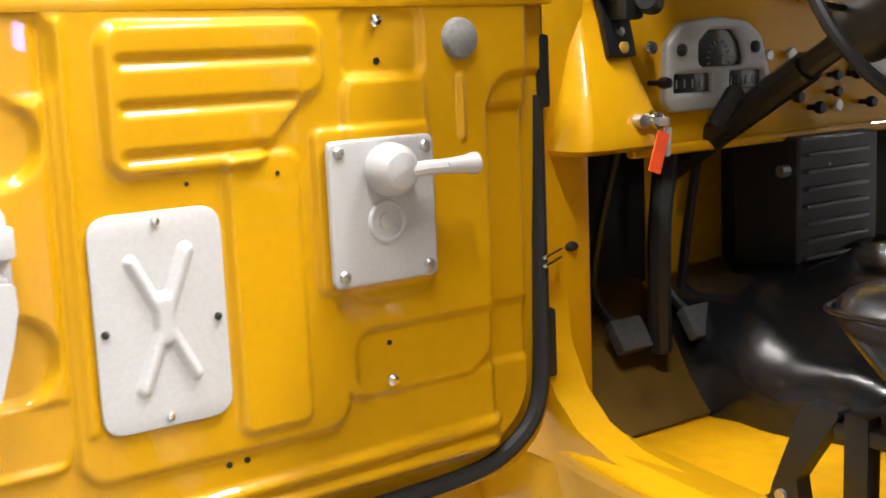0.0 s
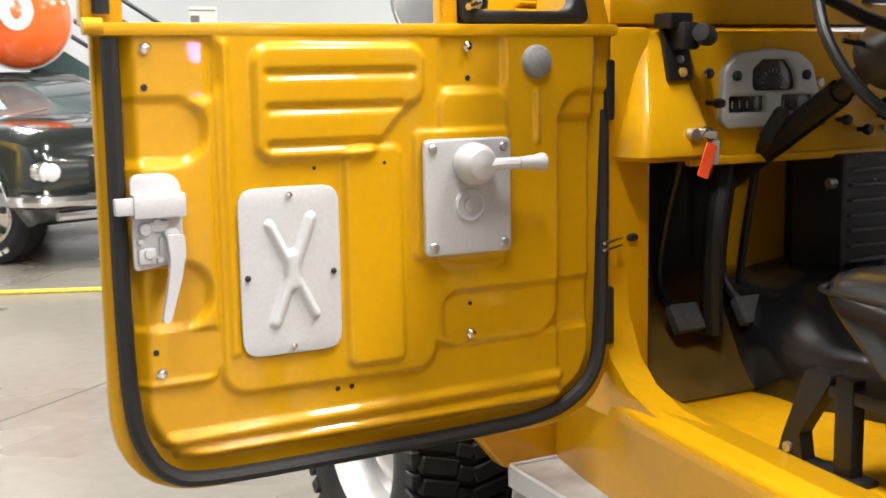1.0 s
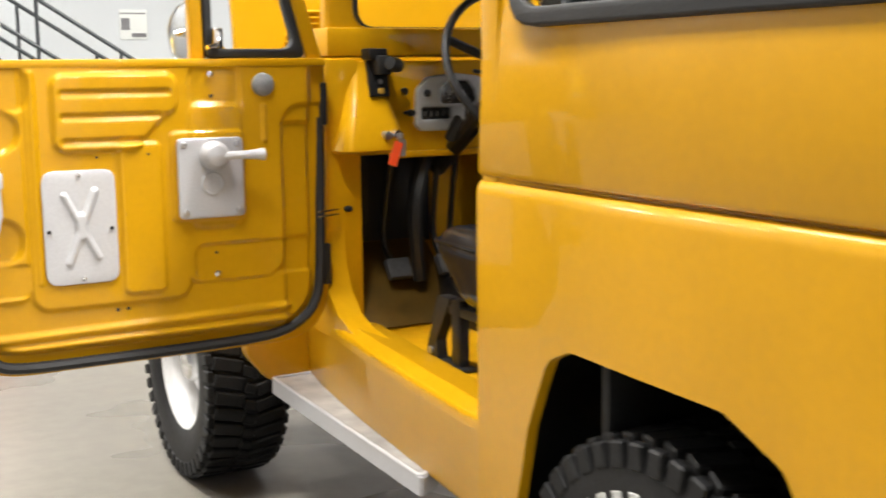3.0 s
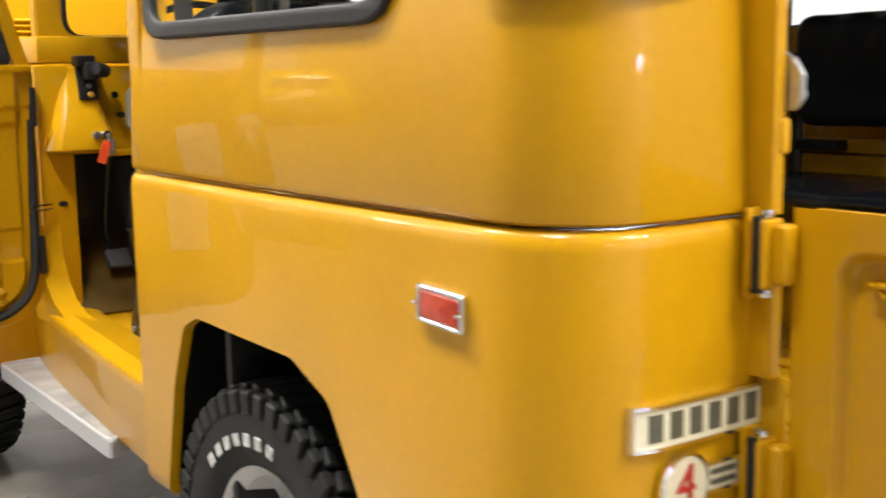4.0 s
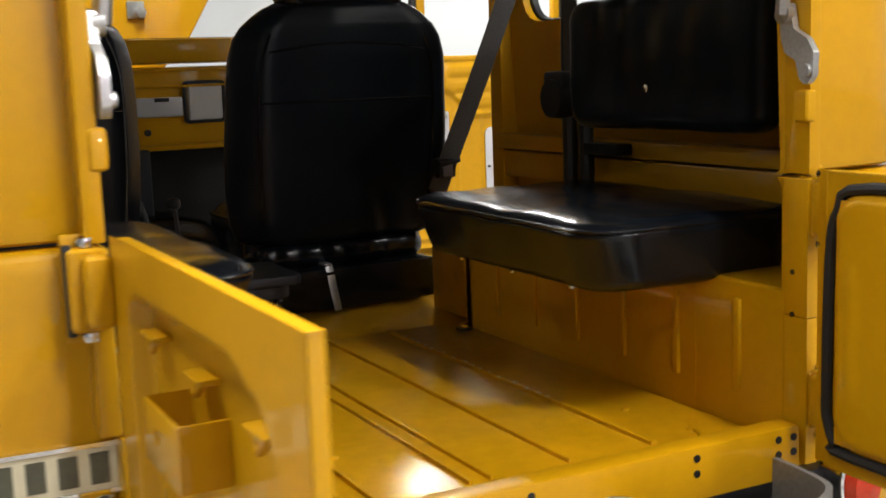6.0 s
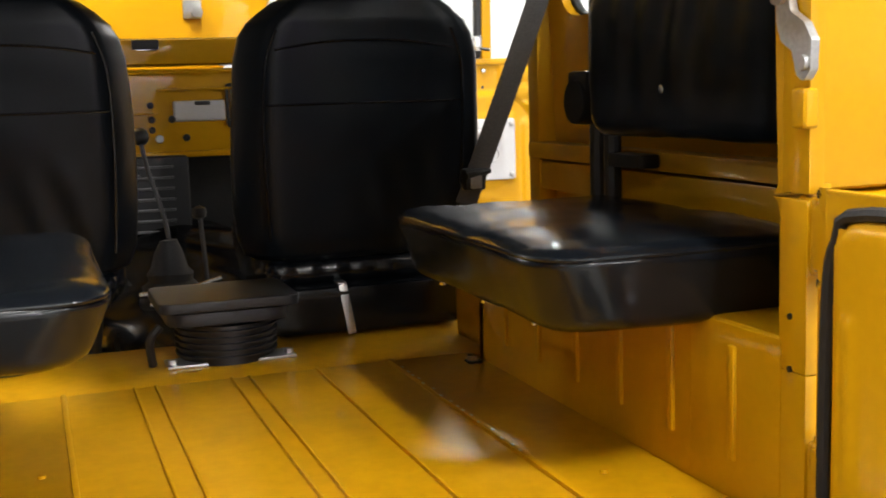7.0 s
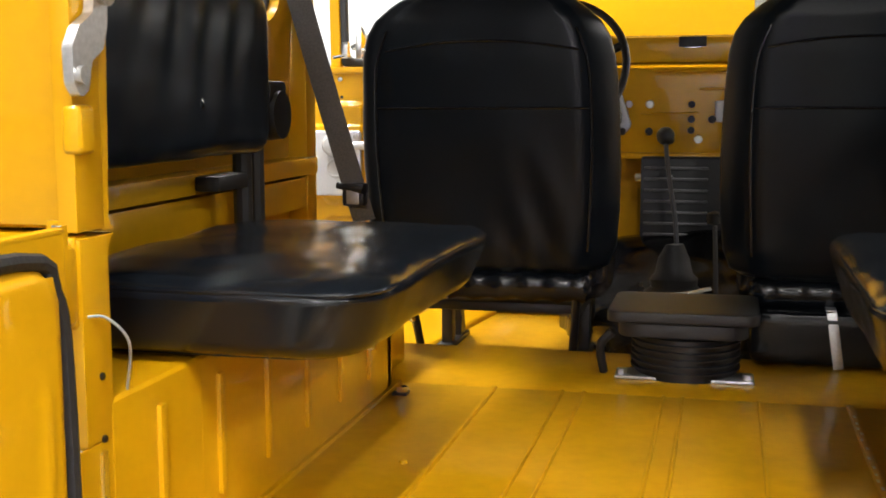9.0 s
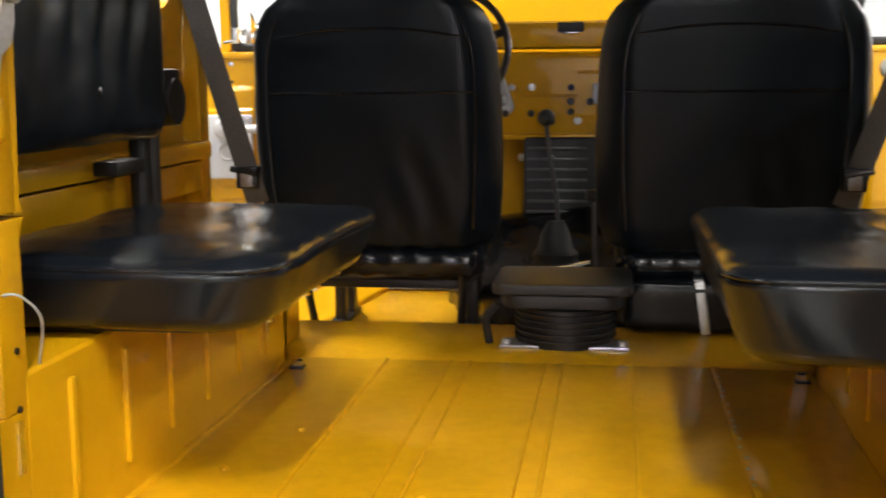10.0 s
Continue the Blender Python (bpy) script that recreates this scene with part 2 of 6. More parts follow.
def shell(plan, levels, thick):
    """A wall that follows a plan, through levels of (height, inset), thick metres deep towards the inside."""
    n = len(plan)
    norms = []
    for i in range(n):
        a, b = Vector(plan[max(i - 1, 0)]), Vector(plan[min(i + 1, n - 1)])
        d = (b - a).normalized()
        norms.append(Vector((-d.y, d.x)))
    bm = bmesh.new()
    outer = [[bm.verts.new((*(Vector(p) + nn * inset), z)) for p, nn in zip(plan, norms)] for z, inset in levels]
    inner = [[bm.verts.new((*(Vector(p) + nn * (inset + thick)), z)) for p, nn in zip(plan, norms)] for z, inset in levels]
    m = len(levels)
    for g in (outer, inner):
        for j in range(m - 1):
            for i in range(n - 1):
                bm.faces.new((g[j][i], g[j][i + 1], g[j + 1][i + 1], g[j + 1][i]))
    for j in (0, m - 1):
        for i in range(n - 1):
            bm.faces.new((outer[j][i], outer[j][i + 1], inner[j][i + 1], inner[j][i]))
    for i in (0, n - 1):
        for j in range(m - 1):
            bm.faces.new((outer[j][i], outer[j + 1][i], inner[j + 1][i], inner[j][i]))
    bmesh.ops.recalc_face_normals(bm, faces=bm.faces)
    return bm


MIRROR = Matrix.Diagonal((-1, 1, 1, 1))
ARCH = rounded([(1.262, 0.36), (1.185, 0.66), (1.125, 0.792), (1.06, 0.820), (0.70, 0.812), (0.585, 0.762), (0.505, 0.63), (0.455, 0.36)], 0.05, 5)
PLAN = side_profile()

for side, flip in (("left", False), ("right", True)):
    M = MIRROR if flip else Matrix.Identity(4)
    tub = shell(PLAN, [(0.415, 0.012), (0.43, 0.002), (0.45, 0), (1.050, 0), (1.064, 0.002), (1.073, 0.007), (1.077, 0.014)], 0.022)
    tub = carved(tub, prism(ARCH, -0.95, -0.72), prism([(1.25, 0.3), (1.45, 0.3), (1.45, 0.42)], -0.95, -0.6))
    tub_side = part("tub_side_panel", moved(tub, M), YELLOW, car)
    top = shell(PLAN, [(1.082, 0.014), (1.086, 0.007), (1.095, 0.004), (1.34, 0.014), (1.60, 0.04), (1.78, 0.07), (1.86, 0.10), (1.90, 0.16)], 0.022)
    wins = [prism(rounded([(1.235, 1.365), (0.41, 1.365), (0.43, 1.74), (1.215, 1.74)], 0.07), -0.95, -0.6)]
    top = carved(top, *wins)
    hard_top = part("hardtop_side", moved(top, M), YELLOW, car)
    # rubber round the side window, and its pane
    rub = plate([rounded([(1.255, 1.340), (0.39, 1.340), (0.41, 1.765), (1.235, 1.765)], 0.085), rounded([(1.225, 1.372), (0.42, 1.372), (0.44, 1.735), (1.205, 1.735)], 0.065)], 0.022, 0.006)
    lean = Matrix.Translation((-0.824, 0, 1.34)) @ Matrix.Rotation(radians(7.0), 4, "Y") @ Matrix.Translation((0, 0, -1.34))
    put = lean @ Matrix(((0, 0, 1, 0), (1, 0, 0, 0), (0, 1, 0, 0), (0, 0, 0, 1)))
    win = part("side_window", moved(rub, M @ put), BLACK_RUBBER, car, "black rubber window surround")
    pane = plate([rounded([(1.228, 1.368), (0.415, 1.368), (0.435, 1.74), (1.21, 1.74)], 0.065)], 0.005)
    pn = part("pane", moved(pane, M @ put), GLASS, win)
    pn.visible_shadow = False
    # tail post between corner panel and tail opening
    # (a thin flange beside the maker's plate, a full post above it)
    for z0, z1, x0, x1 in ((0.64, 0.867, -0.530 if flip else -0.5100, -0.506), (0.8675, 1.0775, -0.530, -0.506), (1.0835, 1.86, -0.530, -0.508)):
        part("tail_post", moved(box(x0, x1, -0.030 if x0 > -0.52 else -0.016, 0.036, z0, z1, 0.0012 if x0 > -0.52 else 0.003), M), YELLOW, car)

# black liner inside each rear wheel arch
for flip in (False, True):
    M = MIRROR if flip else Matrix.Identity(4)
    lin = [box(-0.80, -0.575, 0.30, 1.31, 0.835, 0.852, 0.003), box(-0.575, -0.562, 0.30, 1.31, 0.40, 0.852, 0.003), box(-0.81, -0.565, 1.275, 1.29, 0.42, 0.845, 0.003), box(-0.81, -0.565, 0.42, 0.435, 0.40, 0.845, 0.003)]
    lin += [box(-0.790, -0.560, 1.008, 1.028, 0.40, 0.85, 0.003), box(-0.555, -0.545, 0.30, 1.02, 0.40, 0.66, 0.003)]
    for piece in lin:
        part("arch_liner", moved(piece, M), BLACK_RUBBER, car, "black liner inside the wheel arch")
# roof
part("roof", box(-0.74, 0.74, 0.03, 2.42, 1.895, 1.93, 0.012), WHITE_PAINT, car, "white painted roof")
# unseen grey sheet under the roof, added to cut bounced light inside
part("headliner", box(-0.70, 0.70, 0.06, 2.36, 1.872, 1.888, 0.005), material("grey_headliner", (0.12, 0.12, 0.115), rough=0.8, grain=0.1, scale=90), car, "grey headliner, out of view, added to cut bounced light")

# rear floor with pressed ribs, the wheel boxes, and the tail sill
rear_floor = part("rear_floor", box(-0.505, 0.505, 0.035, 1.112, 0.62, 0.668, 0.004), FLOOR_PAINT, car, "yellow ribbed load floor")
for x, w in ((-0.503, 0.012), (-0.315, 0.010), (-0.185, 0.006), (-0.145, 0.006), (0.0, 0.006), (0.035, 0.006), (0.17, 0.006), (0.325, 0.012)):
    part("floor_rib", box(x - w / 2, x + w / 2, 0.12, 1.10, 0.66, 0.675, 0.003), FLOOR_PAINT, rear_floor)
for k in range(16):
    yk = 0.42 + 0.040 * k + 0.012 * math.sin(k * 5.3)
    part("worn_fleck", box(0.3215 + 0.002 * math.sin(k * 2.7), 0.3255 + 0.002 * math.sin(k * 2.7), yk, yk + 0.010 + 0.008 * math.sin(k * 3.1) ** 2, 0.6735, 0.6756, 0), STEEL, rear_floor, "bare metal where the paint has worn off")
part("heel_ledge", box(-0.60, 0.60, 1.114, 1.50, 0.60, 0.662, 0.006), FLOOR_PAINT, car)
part("tail_sill", joined(box(-0.50, 0.50, -0.012, 0.034, 0.62, 0.705, 0.008)), YELLOW, car)
for flip in (False, True):
    M = MIRROR if flip else Matrix.Identity(4)
    wb = part("wheel_box", moved(prism(rounded([(-0.505, 0.64), (-0.505, 0.907), (-0.812, 0.907), (-0.812, 0.86), (-0.555, 0.86), (-0.555, 0.64)], 0.012, 3), 0.24, 1.06, "y"), M), YELLOW, car, "yellow wheel box with pressed ribs")
    part("box_end", moved(prism(rounded([(-0.505, 0.64), (-0.505, 0.907), (-0.66, 0.907), (-0.66, 0.86), (-0.555, 0.86), (-0.555, 0.64)], 0.012, 3), 0.032, 0.2395, "y"), M), YELLOW, wb)
    for y in (0.134, 0.290, 0.445, 0.600, 0.755, 0.91):
        part("pressed_rib", moved(box(-0.511, -0.499, y - 0.008, y + 0.008, 0.72, 0.876, 0.004), M), YELLOW, wb)
    part("box_front", moved(box(-0.700, -0.505, 1.03, 1.06, 0.60, 0.907, 0.005), M), YELLOW, wb)
    part("box_cover", moved(joined(box(-0.5612, -0.553, 1.061, 1.324, 0.6625, 0.868, 0.003), box(-0.80, -0.5615, 1.314, 1.324, 0.6625, 0.868, 0.003), box(-0.80, -0.5615, 1.061, 1.3135, 0.860, 0.868, 0.003)), M), YELLOW, wb)
    # inner flank above the wheel box, with its rails
    fk = part("inner_flank", moved(box(-0.812, -0.798, 0.25, 1.36, 0.86, 1.09, 0.003), M), YELLOW, car)
    part("flank_rail", moved(box(-0.80, -0.745, 0.24, 1.34, 1.055, 1.092, 0.008), M), YELLOW, fk)
    part("flank_rail", moved(box(-0.80, -0.760, 0.24, 1.34, 0.985, 1.050, 0.006), M), YELLOW, fk)
    part("door_post", moved(joined(box(-0.815, -0.755, 1.30, 1.358, 0.60, 1.88, 0.008)), M), YELLOW, car)

# front floor, toe board, sills
part("front_floor", box(-0.66, 0.66, 1.502, 2.335, 0.555, 0.585, 0.004), FLOOR_PAINT, car, "yellow front floor")
part("firewall", joined(box(-0.66, 0.66, 2.55, 2.58, 0.5, 1.30, 0.003), moved(box(-0.66, 0.66, 0, 0.42, -0.02, 0.0, 0.003), pose(0, 2.315, 0.585, 42, 0, 0))), YELLOW, car)
for s in (-1, 1):
    part("kick_panel", box(0.635 * s, 0.66 * s, 2.40, 2.56, 0.56, 1.10, 0.004), YELLOW, car)
# thin brown sheet paints the shade that darkens the yellow toe board
part("toe_shade_sheet", moved(box(-0.628, -0.30, 0.0, 0.37, -0.002, 0.006, 0.002), pose(0, 2.315, 0.588, 42, 0, 0)), material("toe_shade_brown", (0.085, 0.048, 0.008), rough=0.38, specular=0.3, grain=0.08, scale=30, blotch=0.25, blotch_scale=9, bump=0.02), car, "thin brown sheet that paints the shade on the toe board")
# black insulation, with extra sheets that paint the footwell's shade
for x0, x1, y0, y1, z0, z1 in ((-0.636, -0.629, 2.37, 2.54, 0.66, 1.06), (-0.635, -0.28, 2.535, 2.548, 0.74, 1.10), (-0.06, 0.62, 2.53, 2.548, 0.70, 1.12), (-0.60, 0.60, 2.40, 2.53, 1.06, 1.09)):
    part("firewall_shade_mat", box(x0, x1, y0, y1, z0, z1, 0.004), BLACK_RUBBER, car, "black firewall insulation, widened to paint the footwell's shade")

for flip in (False, True):
    M = MIRROR if flip else Matrix.Identity(4)
    # sill: a swept section that tapers in towards the nose
    sec = rounded([(0.12, 0.610), (0.042, 0.630), (0.002, 0.618), (0.0, 0.592), (0.008, 0.425), (0.03, 0.405), (0.16, 0.405), (0.16, 0.60)], 0.018, 4)
    bm = bmesh.new()
    rings = []
    for y, x in ((1.34, -0.816), (1.38, -0.810), (1.45, -0.801), (1.69, -0.778), (2.04, -0.741), (2.2, -0.722), (2.42, -0.690), (2.60, -0.655), (2.76, -0.625)):
        lift = 0.10 * max(0, (1.42 - y) / 0.08) ** 2 * 0.3
        rings.append([bm.verts.new((x + sx, y, sz + lift)) for sx, sz in sec])
    for a, b in zip(rings, rings[1:]):
        for k in range(len(sec)):
            bm.faces.new((a[k], a[(k + 1) % len(sec)], b[(k + 1) % len(sec)], b[k]))
    for r in (rings[0], rings[-1]):
        bm.faces.new(r)
    part("door_sill", moved(bm, M), YELLOW, car)
    # front post
    part("front_post", moved(box(-0.688, -0.585, 2.345, 2.42, 0.55, 1.305, 0.012), M), YELLOW, car)
    part("post_plug", moved(moved(lathe([(0.0005, -0.008), (0.007, -0.007), (0.010, -0.002), (0.010, 0.004)], 14, "y"), Matrix.Translation((-0.628, 2.3445, 0.916)) @ Matrix.Diagonal((1.3, 1, 0.8, 1))), M), BLACK_RUBBER, car, "black rubber plug")
    step = part("step_plate", moved(prism(rounded([(-0.772, 2.575), (-0.802, 1.63), (-0.735, 1.68), (-0.606, 2.575)], 0.012, 3), 0.385, 0.425, "z"), M), SILVER, car, "silver painted side step")
    part("step_tread", moved(prism(rounded([(-0.757, 2.560), (-0.786, 1.66), (-0.748, 1.70), (-0.622, 2.560)], 0.012, 3), 0.4235, 0.4262, "z"), M), material("worn_tread_paint", (0.30, 0.29, 0.275), rough=0.5, grain=0.25, scale=14, blotch=0.25, blotch_scale=5, bump=0.1) if "worn_tread_paint" not in MATS else MATS["worn_tread_paint"], step, "worn grey tread")
    lip = rounded([(-0.768, 2.570), (-0.797, 1.64), (-0.738, 1.69), (-0.610, 2.570)], 0.012, 3)
    part("step_rim", moved(tube([(x, y, 0.4262) for x, y in lip], 0.0055, 8, True), M), SILVER, step)
    # cowl side that runs down to the step
    fil = [(2.08, 0.615), (2.18, 0.628), (2.25, 0.655), (2.30, 0.70), (2.335, 0.77), (2.345, 0.86), (2.40, 0.86), (2.40, 0.59), (2.08, 0.59)]
    part("post_fillet", moved(prism(fil, -0.706, -0.64), M), YELLOW, car)
    part("cowl_side", moved(prism(rounded([(-0.690, 2.36), (-0.640, 2.58), (-0.612, 2.76), (-0.57, 2.76), (-0.62, 2.36)], 0.01, 3), 0.598, 1.30, "z"), M), YELLOW, car)
    # front wing behind the wheel
    part("front_wing", moved(joined(moved(plate([rounded([(-0.60, 0.418), (-0.775, 0.418, 0.03), (-0.842, 0.50, 0.08), (-0.862, 0.95, 0.05), (-0.60, 0.98)], 0.02)], 0.05, 0.010), Matrix.Translation((0, 2.60, 0)) @ Matrix(((1, 0, 0, 0), (0, 0, 1, 0), (0, 1, 0, 0), (0, 0, 0, 1)))), box(-0.845, -0.45, 2.62, 3.6, 0.93, 0.985, 0.02)), M), YELLOW, car)

# bonnet, cowl
hood_lean = Matrix.Translation((0, 2.82, 1.36)) @ Matrix.Rotation(radians(-8), 4, "X") @ Matrix(((1, 0, 0, 0), (0, 0, 1, 0), (0, 1, 0, 0), (0, 0, 0, 1)))
bonnet = part("bonnet", moved(plate([rounded([(-0.76, -0.14), (0.20, -0.14), (0.375, 0.03), (0.70, 0.55), (0.70, 1.0), (-0.76, 1.0)], 0.03)], 0.03, 0.008), hood_lean), YELLOW, car, "yellow bonnet propped upright")
slats = []
for k in range(10):
    slats.append(moved(box(-0.045, 0.045, -0.014, 0.0, -0.004, 0.006, 0.002), hood_lean @ Matrix.Translation((-0.59 + 0.006 * k, -0.075 + 0.018 * k, -0.018)) @ Matrix(((1, 0, 0, 0), (0, 0, 1, 0), (0, 1, 0, 0), (0, 0, 0, 1))) @ pose(0, 0, 0, 35, 0, 0)))
part("louvre", joined(*slats), YELLOW, bonnet)
part("bonnet_catch", moved(joined(box(-0.03, 0.03, -0.012, 0.0, -0.03, 0.03, 0.004), moved(lathe([(0.0, 0), (0.018, 0.002), (0.018, 0.03), (0.0, 0.034)], 14, "y"), Matrix.Translation((0.012, -0.04, -0.01)))), Matrix.Translation((0.20, 2.82, 1.50))), STEEL, bonnet, "bare steel bonnet catch")
part("cowl", box(-0.67, 0.67, 2.36, 2.62, 1.310, 1.385, 0.012), YELLOW, car)
part("dashboard", box(-0.62, 0.62, 2.346, 2.40, 1.052, 1.298, 0.010), YELLOW, car)



# engine bay and nose, under the raised bonnet
part("inner_wing", box(-0.47, -0.44, 2.60, 3.62, 0.50, 0.985, 0.006), YELLOW, car)
part("inner_wing", box(0.44, 0.47, 2.60, 3.62, 0.50, 0.985, 0.006), YELLOW, car)
nose = part("radiator_panel", moved(plate([rounded([(-0.47, 0.55), (0.47, 0.55), (0.47, 1.10), (-0.47, 1.10)], 0.04), rounded([(-0.24, 0.66), (0.24, 0.66), (0.24, 1.00), (-0.24, 1.00)], 0.03)[::-1]], 0.05, 0.012), Matrix.Translation((0, 3.62, 0)) @ Matrix(((1, 0, 0, 0), (0, 0, 1, 0), (0, 1, 0, 0), (0, 0, 0, 1)))), YELLOW, car)
part("radiator_core", box(-0.26, 0.26, 3.53, 3.585, 0.62, 1.02, 0.006), BLACK_PAINT, nose, "black radiator core")
for s in (-1, 1):
    hl = part("headlight", moved(lathe([(0.0005, 0.055), (0.07, 0.045), (0.088, 0.02), (0.092, -0.02)], 28, "y"), Matrix.Translation((0.345 * s, 3.645, 0.83))), CHROME, nose, "round headlight in a chrome ring")
eng = part("engine_block", box(-0.17, 0.17, 2.72, 3.40, 0.55, 0.93, 0.03, 3), DARK_PLASTIC, car, "dark grey engine block")
part("air_cleaner", moved(lathe([(0.0005, 0.0), (0.15, 0.004), (0.155, 0.03), (0.155, 0.09), (0.14, 0.11), (0.0005, 0.115)], 32, "z"), Matrix.Translation((0.05, 3.02, 0.96))), BLACK_PAINT, eng, "black round air cleaner")
part("front_bumper", box(-0.78, 0.78, 3.74, 3.80, 0.50, 0.64, 0.012, 3), SILVER, car, "silver painted channel bumper")
for s in (-1, 1):
    part("bumper_iron", box(0.40 * s - 0.03, 0.40 * s + 0.03, 3.55, 3.745, 0.50, 0.58, 0.006), BLACK_PAINT, car)


# ---- pressed sheet metal ----
def sd_box(u, v, x0, z0, x1, z1, r):
    """Distance to a rounded rectangle: below zero inside."""
    qx, qz = np.abs(u - (x0 + x1) / 2) - abs(x1 - x0) / 2 + r, np.abs(v - (z0 + z1) / 2) - abs(z1 - z0) / 2 + r
    return np.hypot(np.maximum(qx, 0), np.maximum(qz, 0)) + np.minimum(np.maximum(qx, qz), 0) - r


def sd_bar(u, v, x0, z0, x1, z1, r):
    """Distance to a bar with round ends."""
    du, dv = x1 - x0, z1 - z0
    h = np.clip(((u - x0) * du + (v - z0) * dv) / (du * du + dv * dv), 0, 1)
    return np.hypot(u - x0 - h * du, v - z0 - h * dv) - r


def step_in(d, width):
    """1 inside, 0 outside, with a rounded flank width metres wide."""
    t = np.clip(0.5 - d / width, 0, 1)
    return t * t * (3 - 2 * t)


def relief(x0, x1, z0, z1, cell, height, inside=None):
    """A sheet over a grid in (u, v), raised by height(u, v); a bmesh in (u, v, h). inside(u, v) <= 0 keeps a cell."""
    nu, nv = max(2, int((x1 - x0) / cell)), max(2, int((z1 - z0) / cell))
    u, v = np.meshgrid(np.linspace(x0, x1, nu), np.linspace(z0, z1, nv))
    h = height(u, v)
    keep = inside(u, v) <= 0 if inside else np.ones_like(u, bool)
    bm = bmesh.new()
    grid = [[None] * nu for _ in range(nv)]
    for j in range(nv):
        for i in range(nu):
            if keep[j, i]:
                grid[j][i] = bm.verts.new((u[j, i], v[j, i], h[j, i]))
    for j in range(nv - 1):
        for i in range(nu - 1):
            q = (grid[j][i], grid[j][i + 1], grid[j + 1][i + 1], grid[j + 1][i])
            if all(q):
                bm.faces.new(q)
    return bm


# (u, v, h) onto a sheet that faces -y: x = u, z = v, y = -h
FACE_S = Matrix(((1, 0, 0, 0), (0, 0, -1, 0), (0, 1, 0, 0), (0, 0, 0, 1)))


def screw(x, y, z, r=0.008, axis="y", out=-1):
    """A domed screw head that stands out from a face."""
    bm = lathe([(r, 0), (r, 0.002 * out), (r * 0.7, 0.005 * out), (0.0005, 0.006 * out)], 12, axis)
    return moved(bm, Matrix.Translation((x, y, z)))


def front_door(flip):
    """The open front door: skin, pressed inner panel, seal, window frame, latch, crank and covers."""
    M = (MIRROR if flip else Matrix.Identity(4)) @ Matrix.Translation((-0.0279, 0, 0.0256)) @ Matrix.Diagonal((0.975, 1, 0.976, 1))
    Y0 = 2.285
    cell = 0.009 if flip else 0.0034
    outline = rounded([(-1.620, 1.306, 0.004), (-1.624, 0.574, 0.16), (-0.69, 0.580, 0.16), (-0.690, 1.306, 0.004)], 0.1, 8)
    toY = Matrix(((1, 0, 0, 0), (0, 0, 1, 0), (0, 1, 0, 0), (0, 0, 0, 1)))
    door = part("front_door", moved(plate([outline], 0.022, 0.006), M @ Matrix.Translation((0, Y0 + 0.036, 0)) @ toY), YELLOW, car, "open yellow front door seen from inside")

    def edge(u, v):
        return sd_box(u, v, -1.586, 0.622, -0.732, 1.40, 0.115)

    def height(u, v):
        h = 0.024 * step_in(edge(u, v) + 0.012, 0.026)
        h = h + 0.0015 * np.sin(u * 5.0) * np.sin(v * 4.0)
        # the raised middle field above the stepped lower contour
        field = np.minimum(sd_box(u, v, -1.75, 0.758, -1.452, 1.6, 0.03), np.minimum(sd_box(u, v, -1.452, 0.731, -1.075, 1.6, 0.04), sd_box(u, v, -1.10, 0.766, -0.825, 1.205, 0.05)))
        field = np.minimum(field, sd_box(u, v, -1.10, 1.15, -0.60, 1.60, 0.03))
        h = h + 0.009 * step_in(field, 0.014)
        # strip along the latch edge
        h = h - 0.006 * step_in(sd_box(u, v, -1.60, 1.195, -1.437, 1.294, 0.035), 0.016)
        h = h - 0.012 * step_in(sd_box(u, v, -1.66, 1.104, -1.462, 1.197, 0.046), 0.018)
        h = h - 0.012 * step_in(sd_box(u, v, -1.66, 0.849, -1.466, 0.950, 0.048), 0.018)
        h = h - 0.004 * step_in(sd_box(u, v, -1.60, 0.768, -1.455, 0.845, 0.01), 0.01)
        h = h + 0.004 * step_in(sd_bar(u, v, -1.431, 0.80, -1.431, 1.28, 0.006), 0.012)
        # ribbed block
        block = np.minimum(sd_box(u, v, -1.386, 1.100, -1.180, 1.278, 0.028), sd_box(u, v, -1.386, 1.183, -1.094, 1.278, 0.028))
        block = np.minimum(block, sd_bar(u, v, -1.20, 1.165, -1.145, 1.225, 0.045))
        h = h + 0.010 * step_in(block, 0.014)
        for za, xb in ((1.234, -1.117), (1.180, -1.140), (1.122, -1.187)):
            h = h - 0.006 * step_in(sd_bar(u, v, -1.362, za, xb, za, 0.0065), 0.012)
        # upright pad, pad under the regulator, corner pads
        h = h + 0.007 * step_in(sd_box(u, v, -1.240, 0.754, -1.138, 1.115, 0.016), 0.012)
        h = h - 0.006 * step_in(sd_box(u, v, -1.062, 1.200, -0.935, 1.292, 0.02), 0.014)
        h = h + 0.006 * step_in(sd_box(u, v, -1.066, 0.90, -0.935, 1.205, 0.03), 0.014)
        h = h + 0.006 * step_in(sd_box(u, v, -1.115, 0.920, -0.930, 1.137, 0.014), 0.010)
        h = h - 0.006 * step_in(sd_box(u, v, -1.062, 0.768, -0.60, 0.858, 0.028), 0.012)
        h = h - 0.008 * step_in(sd_box(u, v, -0.823, 0.60, -0.60, 1.195, 0.05), 0.014)
        h = h + 0.005 * step_in(sd_bar(u, v, -0.872, 1.112, -0.872, 1.195, 0.005), 0.008)
        # two swages along the bottom
        h = h + 0.009 * step_in(sd_bar(u, v, -1.540, 0.670, -0.82, 0.681, 0.008), 0.013)
